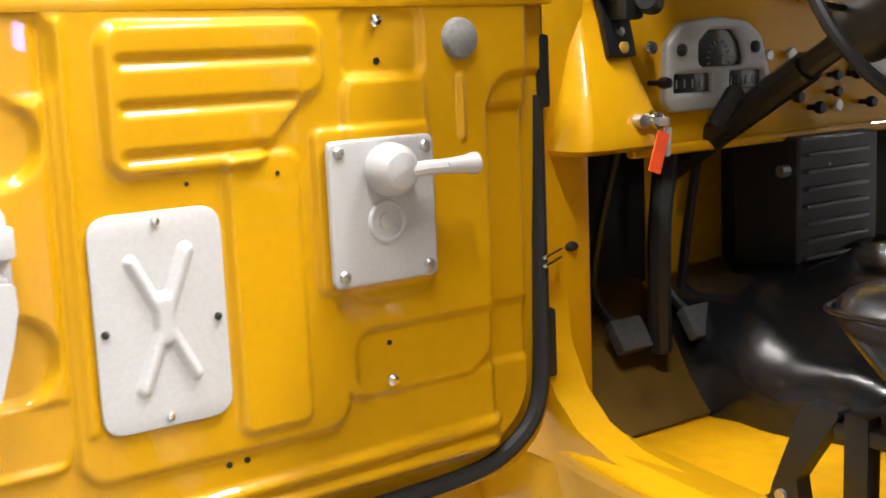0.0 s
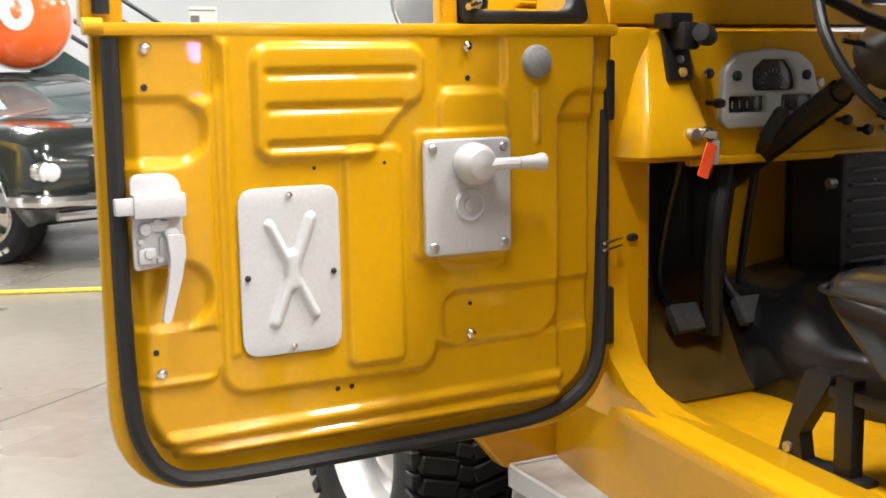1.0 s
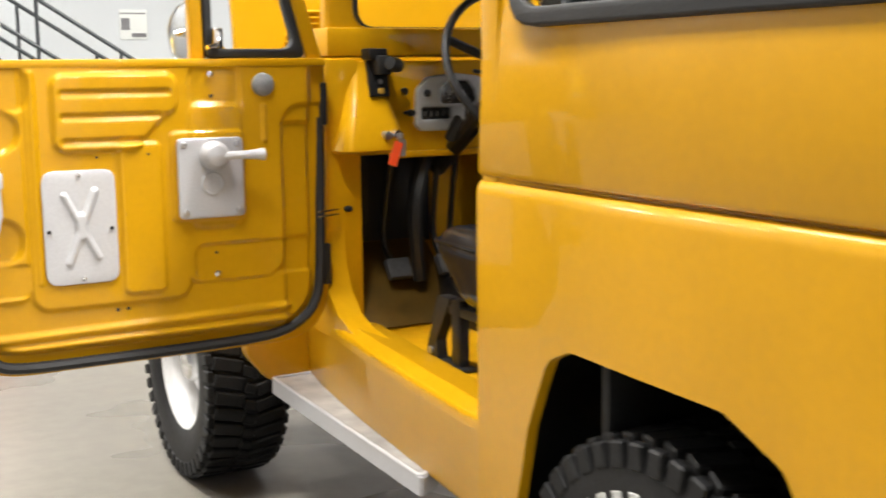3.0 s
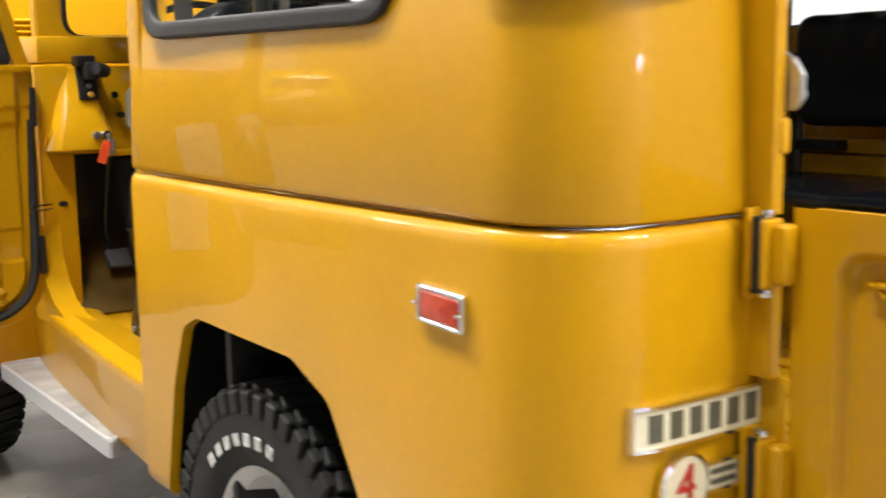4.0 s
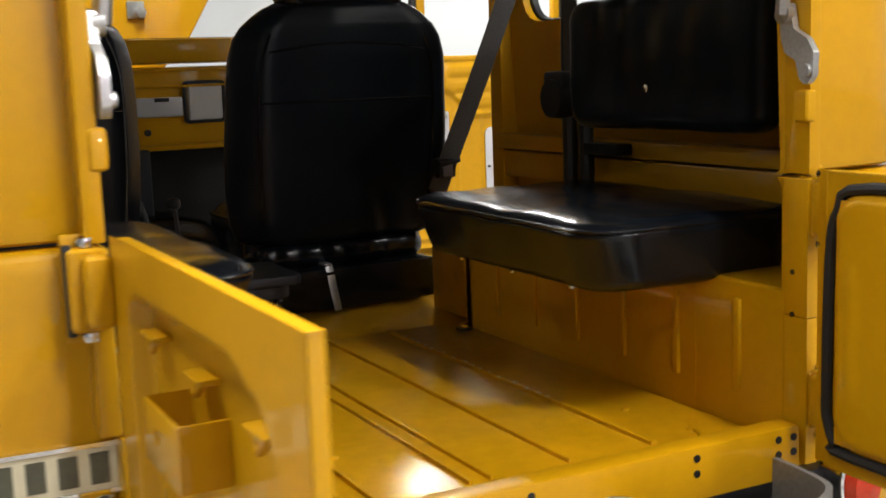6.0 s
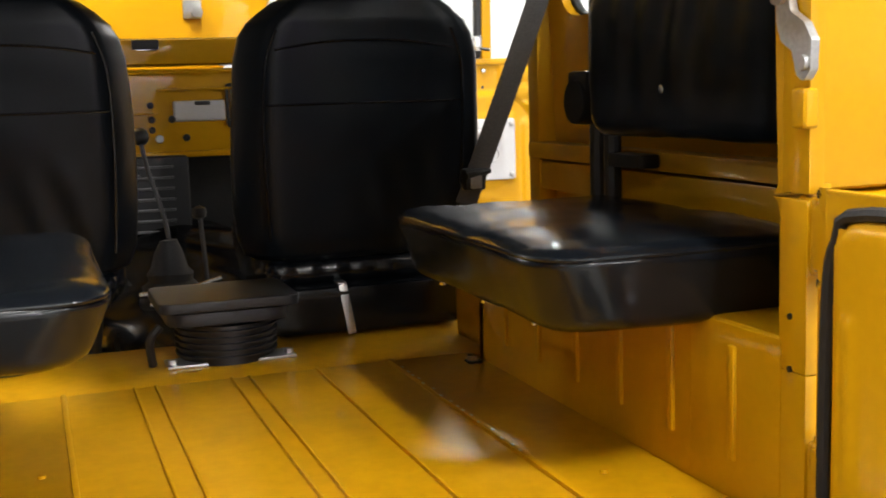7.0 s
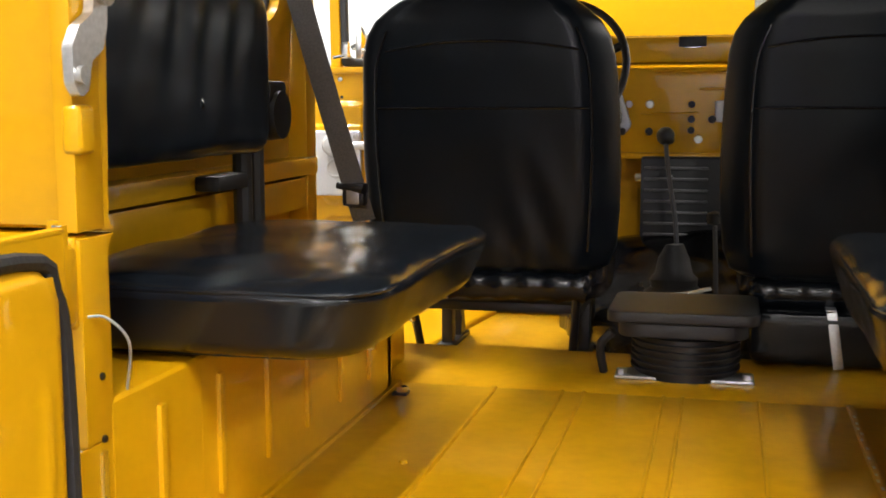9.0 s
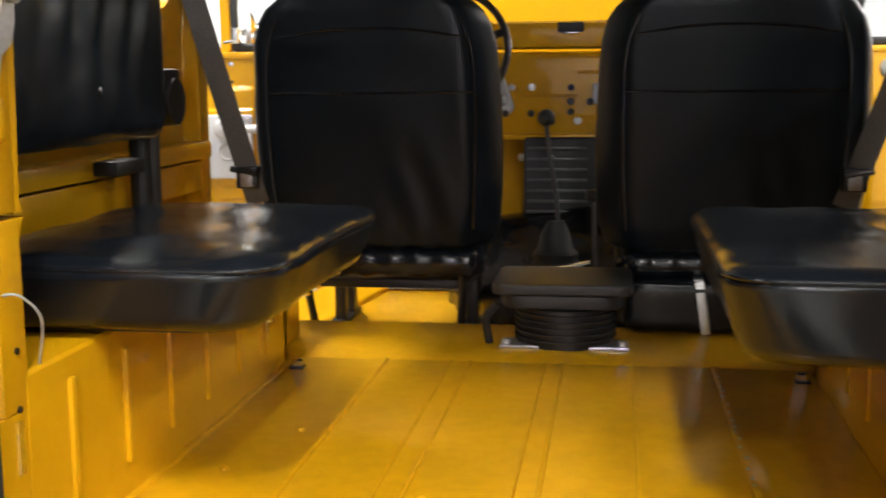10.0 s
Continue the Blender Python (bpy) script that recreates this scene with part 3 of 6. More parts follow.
        h = h + 0.009 * step_in(sd_bar(u, v, -1.522, 0.643, -0.82, 0.651, 0.008), 0.013)
        return h

    panel = relief(-1.612, -0.700, 0.592, 1.3035, cell, lambda u, v: 1.1 * height(u, v), lambda u, v: sd_box(u, v, -1.609, 0.595, -0.703, 1.45, 0.135))
    part("door_panel", moved(panel, M @ Matrix.Translation((0, Y0 + 0.027, 0)) @ FACE_S), YELLOW, door, "pressed yellow inner panel", angle=80)
    # small drilled holes
    for hx, hz, r in ((-1.552, 1.217, 0.0055), (-1.005, 1.222, 0.005), (-1.555, 0.815, 0.005), (-1.0073, 0.835, 0.004), (-1.257, 0.716, 0.0045), (-1.232, 0.717, 0.0045), (-1.29, 1.085, 0.003), (-1.17, 1.088, 0.003)):
        hy = Y0 + 0.0265 - 1.1 * float(height(np.array([hx]), np.array([hz]))[0])
        part("drilled_hole", moved(moved(lathe([(r, 0.004), (r, -0.0006), (0.0005, -0.0006)], 14, "y"), Matrix.Translation((hx, hy, hz))), M), BLACK_PAINT, door)
    # rolled top edge of the panel
    part("door_rail", moved(joined(box(-1.620, -0.702, Y0 - 0.012, Y0 + 0.045, 1.292, 1.312, 0.006)), M), YELLOW, door)
    # rubber seal
    path = [(-1.597, Y0 + 0.004, 1.29), (-1.599, Y0 + 0.004, 0.90), (-1.594, Y0 + 0.004, 0.74), (-1.578, Y0 + 0.004, 0.665), (-1.540, Y0 + 0.004, 0.616), (-1.47, Y0 + 0.004, 0.600), (-1.25, Y0 + 0.004, 0.599), (-1.0, Y0 + 0.004, 0.602), (-0.86, Y0 + 0.004, 0.610), (-0.79, Y0 + 0.004, 0.634), (-0.745, Y0 + 0.004, 0.68), (-0.724, Y0 + 0.012, 0.76), (-0.712, Y0 + 0.026, 0.95), (-0.706, Y0 + 0.034, 1.16)]
    seal = tube(bezier(path, 8), 0.0135, 10)
    part("door_seal", moved(seal, M), BLACK_RUBBER, door, "black rubber door seal")
    for z in (0.918, 0.905):
        part("check_pin", moved(tube([(-0.73, Y0 - 0.01, z), (-0.655, Y0 + 0.04, z - 0.002)], 0.003), M), CHROME, door)
    for z in (1.195, 0.775):
        part("door_hinge", moved(joined(box(-0.708, -0.688, 2.30, 2.35, z - 0.055, z + 0.055, 0.006)), M), BLACK_RUBBER, door, "black hinge cover")
    # screws
    for x, z in ((-1.548, 1.275), (-1.548, 0.782), (-1.0073, 1.275), (-1.0073, 0.782)):
        part("screw", moved(screw(x, Y0 - 0.008, z, 0.009), M), CHROME, door)
    # round rubber stop
    part("door_stop", moved(moved(lathe([(0.0295, 0), (0.0295, -0.006), (0.026, -0.014), (0.014, -0.020), (0.0005, -0.021)], 28, "y"), Matrix.Translation((-0.873, Y0 - 0.004, 1.248))), M), material("grey_rubber", (0.22, 0.22, 0.22), rough=0.6, grain=0.15, scale=150, blotch=0.1, bump=0.1) if "grey_rubber" not in MATS else MATS["grey_rubber"], door, "grey rubber door stop")
    # access cover with a pressed cross
    cov = plate([rect(-1.4206, 0.7904, -1.2524, 1.058, 0.030)], 0.006, 0.002)
    cover = part("access_cover", moved(cov, M @ Matrix.Translation((0, Y0 - 0.014, 0)) @ toY), SILVER, door, "silver painted access cover with pressed cross")

    def cross(u, v):
        a = sd_bar(u, v, -1.372, 1.000, -1.299, 0.851, 0.0060)
        b = sd_bar(u, v, -1.302, 1.006, -1.366, 0.843, 0.0080)
        k = np.minimum(a, b)
        mid = sd_bar(u, v, -1.336, 0.945, -1.334, 0.905, 0.012)
        return 0.009 * step_in(np.minimum(k, mid), 0.011) - 0.001

    part("cross_rib", moved(relief(-1.41, -1.265, 0.80, 1.05, 0.0045 if flip else 0.003, cross), M @ Matrix.Translation((0, Y0 - 0.0172, 0)) @ FACE_S), SILVER, cover, angle=80)
    for x, z in ((-1.337, 1.046), (-1.337, 0.803)):
        part("screw", moved(screw(x, Y0 - 0.017, z, 0.006), M), CHROME, cover)
    for x, z in ((-1.409, 0.918), (-1.265, 0.918)):
        part("hole", moved(screw(x, Y0 - 0.017, z, 0.005), M), BLACK_PAINT, cover)
    # window regulator with its crank
    reg = part("regulator_plate", moved(plate([rect(-1.103, 0.926, -0.938, 1.122, 0.012)], 0.012, 0.004), M @ Matrix.Translation((0, Y0 - 0.024, 0)) @ toY), SILVER, door, "silver painted window regulator plate")
    for x, z in ((-1.088, 1.106), (-0.953, 1.106), (-1.088, 0.942), (-0.953, 0.942)):
        part("screw", moved(screw(x, Y0 - 0.030, z, 0.0085), M), STEEL, reg)
    ring = tube([(-1.019 + 0.0255 * math.cos(2 * math.pi * k / 28), Y0 - 0.0305, 1.010 + 0.0255 * math.sin(2 * math.pi * k / 28)) for k in range(28)], 0.004, 8, True)
    knob = moved(lathe([(0.012, 0), (0.012, -0.003), (0.0005, -0.004)], 18, "y"), Matrix.Translation((-1.019, Y0 - 0.030, 1.010)))
    part("boss", moved(ring, M), SILVER, reg)
    part("boss", moved(knob, M), SILVER, reg)
    hub = moved(lathe([(0.033, 0), (0.036, -0.012), (0.034, -0.03), (0.024, -0.044), (0.0005, -0.050)], 28, "y"), Matrix.Translation((-1.017, Y0 - 0.028, 1.080)))
    arm = tube([(-1.025, Y0 - 0.056, 1.075), (-0.98, Y0 - 0.070, 1.080), (-0.935, Y0 - 0.075, 1.080)], 0.0105, 12)
    grip = moved(lathe([(0.0005, 0), (0.010, 0.002), (0.0115, 0.02), (0.0125, 0.036), (0.015, 0.044), (0.015, 0.052), (0.0005, 0.054)], 18, "x"), Matrix.Translation((-0.953, Y0 - 0.075, 1.080)))
    part("crank", moved(joined(hub, arm, grip), M), SILVER, reg, "silver window crank")
    # latch
    lat = part("latch", moved(joined(moved(plate([rounded([(-1.584, 0.945), (-1.508, 0.955), (-1.508, 1.09, 0.03), (-1.584, 1.09, 0.014)], 0.008)], 0.008, 0.002), Matrix.Translation((0, Y0 - 0.016, 0)) @ toY),
                                     box(-1.585, -1.507, Y0 - 0.044, Y0 - 0.02, 1.026, 1.062, 0.004)), M), SILVER, door, "silver painted door latch")
    part("latch_bolt", moved(box(-1.611, -1.58, Y0 - 0.040, Y0 - 0.024, 1.032, 1.057, 0.003), M), SILVER, lat)
    for x, z, r, d in ((-1.566, 1.008, 0.0105, 0.008), (-1.562, 0.972, 0.009, 0.010), (-1.528, 1.000, 0.0115, 0.012), (-1.548, 1.018, 0.007, 0.006), (-1.574, 0.990, 0.005, 0.006), (-1.545, 0.960, 0.006, 0.006)):
        part("latch_gear", moved(moved(lathe([(r, 0), (r, -d), (r * 0.8, -d - 0.003), (r * 0.4, -d - 0.0035), (0.0005, -d - 0.0035)], 16, "y"), Matrix.Translation((x, Y0 - 0.019, z))), M), SILVER, lat)
    for x0, x1, z0, z1, d in ((-1.578, -1.552, 0.956, 0.980, 0.009), (-1.560, -1.530, 1.004, 1.020, 0.007), (-1.546, -1.534, 0.962, 0.996, 0.005)):
        part("latch_pawl", moved(box(x0, x1, Y0 - 0.020 - d, Y0 - 0.018, z0, z1, 0.003), M), SILVER, lat)
    lever = prism(rounded([(-1.540, 1.000), (-1.514, 1.000), (-1.513, 0.970), (-1.522, 0.93), (-1.540, 0.872), (-1.548, 0.866), (-1.552, 0.874), (-1.541, 0.925), (-1.536, 0.965)], 0.004, 3), Y0 - 0.050, Y0 - 0.038, "y")
    part("latch_lever", moved(lever, M), SILVER, lat)
    # window frame above the panel
    frm = [plate([[(-1.634, 1.31), (-1.632, 1.80), (-0.84, 1.80), (-0.70, 1.31), (-0.742, 1.31), (-0.862, 1.765), (-1.02, 1.765), (-1.012, 1.31), (-1.046, 1.31), (-1.050, 1.765), (-1.572, 1.765), (-1.572, 1.31)]], 0.03, 0.005)]
    fr = part("window_frame", moved(frm[0], M @ Matrix.Translation((0, Y0 + 0.03, 0)) @ toY), YELLOW, door)
    part("frame_seal", moved(tube([(-1.606, Y0 + 0.006, 1.325), (-1.606, Y0 + 0.006, 1.79)], 0.013), M), BLACK_RUBBER, door)
    part("bumper_stop", moved(moved(lathe([(0.0005, -0.02), (0.013, -0.018), (0.013, 0.01), (0.0005, 0.012)], 14, "x"), Matrix.Translation((-1.618, Y0 - 0.004, 1.306))), M), YELLOW, door)
    vent = plate([rounded([(-1.010, 1.312), (-0.745, 1.312), (-0.868, 1.765), (-1.018, 1.765)], 0.02), rounded([(-0.990, 1.336), (-0.775, 1.336), (-0.885, 1.745), (-0.996, 1.745)], 0.03)], 0.03, 0.006)
    part("vent_rubber", moved(vent, M @ Matrix.Translation((0, Y0 + 0.024, 0)) @ toY), BLACK_RUBBER, door)
    part("vent_catch", moved(joined(box(-0.998, -0.975, Y0 - 0.025, Y0 + 0.01, 1.335, 1.385, 0.006), tube([(-0.99, Y0 - 0.02, 1.345), (-1.02, Y0 - 0.035, 1.338)], 0.006)), M), CHROME, door, "chrome vent window catch")
    for pts in ([(-0.99, 1.33), (-0.77, 1.33), (-0.885, 1.75), (-0.996, 1.75)], [(-1.58, 1.31), (-1.04, 1.31), (-1.045, 1.77), (-1.575, 1.77)]):
        g = part("pane", moved(plate([pts], 0.004), M @ Matrix.Translation((0, Y0 + 0.032, 0)) @ toY), GLASS, door)
        g.visible_shadow = False
    # round mirror on its arm, outside the door
    mir = part("door_mirror", moved(moved(lathe([(0.0005, 0.03), (0.055, 0.02), (0.078, 0.0), (0.080, -0.008), (0.074, -0.010), (0.0005, -0.009)], 36, "y"), Matrix.Translation((-1.000, Y0 + 0.16, 1.375)) @ pose(0, 0, 0, 0, 0, -72)), M), CHROME, door, "round chrome door mirror")
    part("mirror_rim", moved(moved(lathe([(0.078, -0.012), (0.084, -0.008), (0.084, 0.004), (0.078, 0.006)], 36, "y"), Matrix.Translation((-1.000, Y0 + 0.16, 1.375)) @ pose(0, 0, 0, 0, 0, -72)), M), STEEL, mir)
    part("mirror_arm", moved(tube(bezier([(-0.93, Y0 + 0.05, 1.30), (-0.935, Y0 + 0.10, 1.33), (-0.96, Y0 + 0.16, 1.39), (-1.03, Y0 + 0.18, 1.375)], 6), 0.010), M), CHROME, mir)
    return door


for flip in (False, True):
    front_door(flip)


# ---- wheels ----
def road_wheel(x, y, r, flip):
    """All-terrain tyre with lugs, white steel rim and hub; its outer face looks to -x unless flipped."""
    M = Matrix.Translation((x, y, r)) @ (MIRROR if flip else Matrix.Identity(4)) @ Matrix.Scale(r / 0.376, 4)
    prof = [(0.205, -0.100), (0.225, -0.118), (0.27, -0.130), (0.315, -0.130), (0.345, -0.122), (0.358, -0.108), (0.360, -0.06), (0.360, 0.06), (0.358, 0.108), (0.345, 0.122), (0.315, 0.130), (0.27, 0.130), (0.225, 0.118), (0.205, 0.100)]
    tyre_bm = lathe(prof, 64, "x")
    w = part("wheel", moved(tyre_bm, M), TYRE, car, "black all-terrain tyre on a white steel rim")
    n = 44
    shapes = []
    for k in range(n):
        a = 360 / n * k
        for sx, da in ((-1, 0), (1, 4)):
            b = box(sx * 0.070 - 0.048, sx * 0.070 + 0.048, -0.0205, 0.0205, 0.352, 0.374, 0.004, 1)
            shapes.append(moved(b, Matrix.Rotation(radians(a + da), 4, "X") @ pose(0, 0, 0, 0, 0, 14 * sx)))
            c = box(sx * 0.122 - 0.012, sx * 0.122 + 0.012, -0.0175, 0.0175, 0.318, 0.364, 0.004, 1)
            shapes.append(moved(c, Matrix.Rotation(radians(a + da + 2), 4, "X")))
        b = box(-0.022, 0.022, -0.017, 0.017, 0.352, 0.373, 0.004, 1)
        shapes.append(moved(b, Matrix.Rotation(radians(a + 2), 4, "X") @ pose(0, 0, 0, 0, 0, -20)))
    part("tread", moved(joined(*shapes), M), TYRE, w)
    rim_prof = [(0.208, -0.108), (0.215, -0.112), (0.205, -0.100), (0.190, -0.085), (0.182, -0.02), (0.165, -0.005), (0.13, -0.03), (0.10, -0.045), (0.075, -0.045), (0.07, -0.05), (0.0005, -0.05)]
    part("rim", moved(lathe(rim_prof, 48, "x"), M), WHITE_PAINT, w, "white painted steel rim")
    part("hub_cap", moved(lathe([(0.06, -0.045), (0.058, -0.085), (0.045, -0.095), (0.0005, -0.097)], 24, "x"), M), CHROME, w)
    # moulded lettering on the sidewall, as plain raised bars
    if "white_sidewall_rubber" not in MATS:
        material("white_sidewall_rubber", (0.45, 0.45, 0.43), rough=0.7, grain=0.3, scale=60, blotch=0.3, blotch_scale=30)
    for k in range(7):
        bar = moved(box(-0.1325, -0.129, -0.013, 0.013, 0.256, 0.282, 0.002, 1), Matrix.Rotation(radians(-46 + 9.5 * k), 4, "X"))
        part("sidewall_mark", moved(bar, M), MATS["white_sidewall_rubber"], w)
    return w


for flip in (False, True):
    s = 1 if flip else -1
    for x, y, r in ((0.690, 0.874, 0.360), (0.765, 3.12, 0.362)):
        road_wheel(x * s, y, r, flip)
part("axle", joined(tube([(-0.6, 0.86, 0.376), (0.6, 0.86, 0.376)], 0.05), tube([(-0.6, 3.10, 0.376), (0.6, 3.10, 0.376)], 0.05), box(-0.45, -0.37, 0.05, 3.6, 0.46, 0.56, 0.01), box(0.37, 0.45, 0.05, 3.6, 0.46, 0.56, 0.01)), BLACK_PAINT, car, "black chassis rails and axles")


# ---- tail doors, hung on the tail posts and swung straight back ----
def tail_door(flip):
    M = MIRROR if flip else Matrix.Identity(4)
    X0 = -0.508
    door = part("tail_door", moved(box(X0 + 0.0228, X0 + 0.0255, -0.565, -0.095, 0.70, 1.055, 0.001), M), YELLOW, car, "yellow half-height tail door swung open")

    def height(u, v):
        # u = -y, v = z
        rec = np.minimum(sd_box(u, v, 0.105, 0.70, 0.47, 1.040, 0.035), sd_box(u, v, 0.20, 0.70, 0.535, 1.020, 0.05))
        rec = np.minimum(rec, sd_bar(u, v, 0.44, 1.010, 0.50, 0.985, 0.028))
        h = -0.022 * step_in(rec, 0.012)
        return h + 0.0008 * np.sin(u * 9) * np.sin(v * 8)

    toX = Matrix(((0, 0, -1, 0), (-1, 0, 0, 0), (0, 1, 0, 0), (0, 0, 0, 1)))
    part("door_skin", moved(relief(0.034, 0.615, 0.655, 1.094, 0.0045, height), M @ Matrix.Translation((X0, 0, 0)) @ toX), YELLOW, door, angle=80)
    # hooks under the top edge
    for y, z in ((-0.164, 1.007), (-0.320, 0.999), (-0.490, 0.994)):
        hook = joined(box(X0 + 0.002, X0 + 0.0225, y - 0.026, y + 0.026, z - 0.003, z + 0.003, 0.0025), tube([(X0 + 0.010, y - 0.013, z - 0.002), (X0 + 0.008, y, z - 0.014), (X0 + 0.010, y + 0.013, z - 0.002)], 0.0045))
        part("hook", moved(hook, M), YELLOW, door)
    # lamp bracket box, open above and below, with a round hole
    bx = carved(box(X0 - 0.024, X0 + 0.0225, -0.368, -0.249, 0.912, 0.972, 0.003), box(X0 - 0.0215, X0 + 0.06, -0.3655, -0.2515, 0.85, 1.05, 0), moved(lathe([(0.008, -0.02), (0.008, 0.02)], 14, "x"), Matrix.Translation((X0 - 0.02, -0.296, 0.945))))
    part("lamp_bracket", moved(bx, M), YELLOW, door, "folded yellow sheet bracket")
    # lock on the free edge
    lk = joined(box(X0 - 0.030, X0 + 0.002, -0.612, -0.572, 0.885, 0.948, 0.010, 3), tube([(X0 - 0.02, -0.60, 0.945), (X0 - 0.035, -0.585, 0.958), (X0 - 0.02, -0.565, 0.946)], 0.009), moved(lathe([(0.016, 0), (0.016, -0.02), (0.0005, -0.024)], 16, "x"), Matrix.Translation((X0 - 0.028, -0.592, 0.90))))
    part("lock", moved(lk, M), YELLOW, door)
    for y0, y1, z0, z1 in ((-0.617, -0.611, 0.655, 1.094), (-0.070, -0.064, 0.655, 1.094), (-0.617, -0.064, 1.088, 1.0945), (-0.617, -0.064, 0.655, 0.661)):
        part("door_edge", moved(box(X0 + 0.001, X0 + 0.015, y0, y1, z0, z1, 0.002), M), YELLOW, door)
    # inside face: seal and raised field
    path = bezier([(0, -0.074, 0.74), (0, -0.078, 0.965), (0, -0.094, 1.040), (0, -0.150, 1.074), (0, -0.53, 1.076), (0, -0.570, 1.058), (0, -0.582, 1.01), (0, -0.582, 0.74), (0, -0.570, 0.70), (0, -0.53, 0.685), (0, -0.125, 0.685), (0, -0.090, 0.70), (0, -0.074, 0.74)], 4)
    part("tail_seal", moved(tube([(X0 + 0.019, p[1], p[2]) for p in path], 0.0085, 10), M), BLACK_RUBBER, door, "black rubber seal")

    def field(u, v):
        return 0.013 * step_in(sd_box(u, v, 0.092, 0.696, 0.570, 1.064, 0.045), 0.014) + 0.004 * step_in(sd_bar(u, v, 0.125, 0.77, 0.125, 0.95, 0.006), 0.012)

    toX2 = Matrix(((0, 0, 1, 0), (-1, 0, 0, 0), (0, 1, 0, 0), (0, 0, 0, 1)))
    part("inner_panel", moved(relief(0.066, 0.613, 0.658, 1.092, 0.008, field), M @ Matrix.Translation((X0 + 0.0148, 0, 0)) @ toX2), YELLOW, door, angle=80)
    # hinges
    for z in (1.034, 0.742):
        blk = joined(box(-0.552, -0.510, -0.022, 0.012, z - 0.046, z + 0.046, 0.008, 3))
        hg = part("tail_hinge", moved(blk, M), YELLOW, door, "yellow block hinge with chrome pin")
        if not flip:
            part("gasket", moved(box(-0.5545, -0.545, -0.0155, -0.003, z - 0.050, z + 0.050, 0.002), M), BLACK_RUBBER, hg)
        for dz in (-0.052, 0.052):
            part("pin", moved(moved(lathe([(0.0005, -0.007), (0.010, -0.005), (0.011, 0), (0.010, 0.005), (0.0005, 0.007)], 14, "z"), Matrix.Translation((-0.518 if flip else -0.530, -0.034 if flip else -0.008, z + dz))), M), CHROME, hg)
        plt = joined(box(-0.554, -0.520, 0.002, 0.010, z - 0.06, z + 0.06, 0.003))
        part("hinge_leaf", moved(plt, M), YELLOW, hg)
        part("knuckle", moved(joined(box(-0.538, -0.5075, -0.045, -0.018, z - 0.04, z + 0.04, 0.010, 3)), M), YELLOW, hg)
    return door


for flip in (False, True):
    tail_door(flip)


# ---- soft forms ----
def loft(rings, wrinkle=0.0, seed=0.0, scale=6.0):
    """A closed skin through rings of equal length."""
    bm = bmesh.new()
    vr = []
    for ring in rings:
        row = []
        for p in ring:
            q = Vector(p)
            if wrinkle:
                q += wrinkle * noise.noise_vector(q * scale + Vector((seed, seed * 0.7, 0)))
            row.append(bm.verts.new(q))
        vr.append(row)
    n = len(vr[0])
    for a, b in zip(vr, vr[1:]):
        for k in range(n):
            bm.faces.new((a[k], a[(k + 1) % n], b[(k + 1) % n], b[k]))
    bm.faces.new(vr[0][::-1])
    bm.faces.new(vr[-1])
    bmesh.ops.recalc_face_normals(bm, faces=bm.faces)
    return bm


def cushion(x0, x1, y0, y1, z0, z1, r=0.04, soft=0.018, crown=0.012, wrinkle=0.004, seed=0.0, cells=26):
    """A padded cushion with rounded edges and a crowned, slightly creased top."""
    bm = bmesh.new()
    bmesh.ops.create_cube(bm, size=1)
    bmesh.ops.subdivide_edges(bm, edges=bm.edges[:], cuts=cells, use_grid_fill=True)
    c = Vector(((x0 + x1) / 2, (y0 + y1) / 2, (z0 + z1) / 2))
    hx, hy, hz = abs(x1 - x0) / 2, abs(y1 - y0) / 2, abs(z1 - z0) / 2
    for v in bm.verts:
        p = Vector((v.co.x * 2 * hx, v.co.y * 2 * hy, v.co.z * 2 * hz))
        # round the plan corners, then the edges
        q = Vector((p.x, p.y))
        ex, ey = abs(q.x) - (hx - r), abs(q.y) - (hy - r)
        if ex > 0 and ey > 0:
            m = max(ex, ey)
            l = math.hypot(ex, ey)
            q.x = math.copysign(hx - r + ex * m / l, q.x)
            q.y = math.copysign(hy - r + ey * m / l, q.y)
        rim = max(abs(p.x) / hx, abs(p.y) / hy)
        e = min(soft, hz * 0.9)
        side = max(0.0, max(abs(p.x) - (hx - e), abs(p.y) - (hy - e)))
        up = max(0.0, abs(p.z) - (hz - e))
        z = p.z
        if side > 0 and up > 0:
            m, l = max(side, up), math.hypot(side, up)
            f = m / l
            z = math.copysign(hz - e + up * f, p.z)
            k = 1 - (side - side * f) / max(hx, hy)
            q *= k
        if p.z > 0:
            z += crown * (1 - rim ** 4)
        w = noise.noise_vector(Vector((q.x * 7 + seed, q.y * 7, z * 5))) * wrinkle + noise.noise_vector(Vector((q.x * 19 + seed, q.y * 17, z * 9))) * wrinkle * 0.4
        v.co = Vector((q.x, q.y, z)) + c + w
    return bm


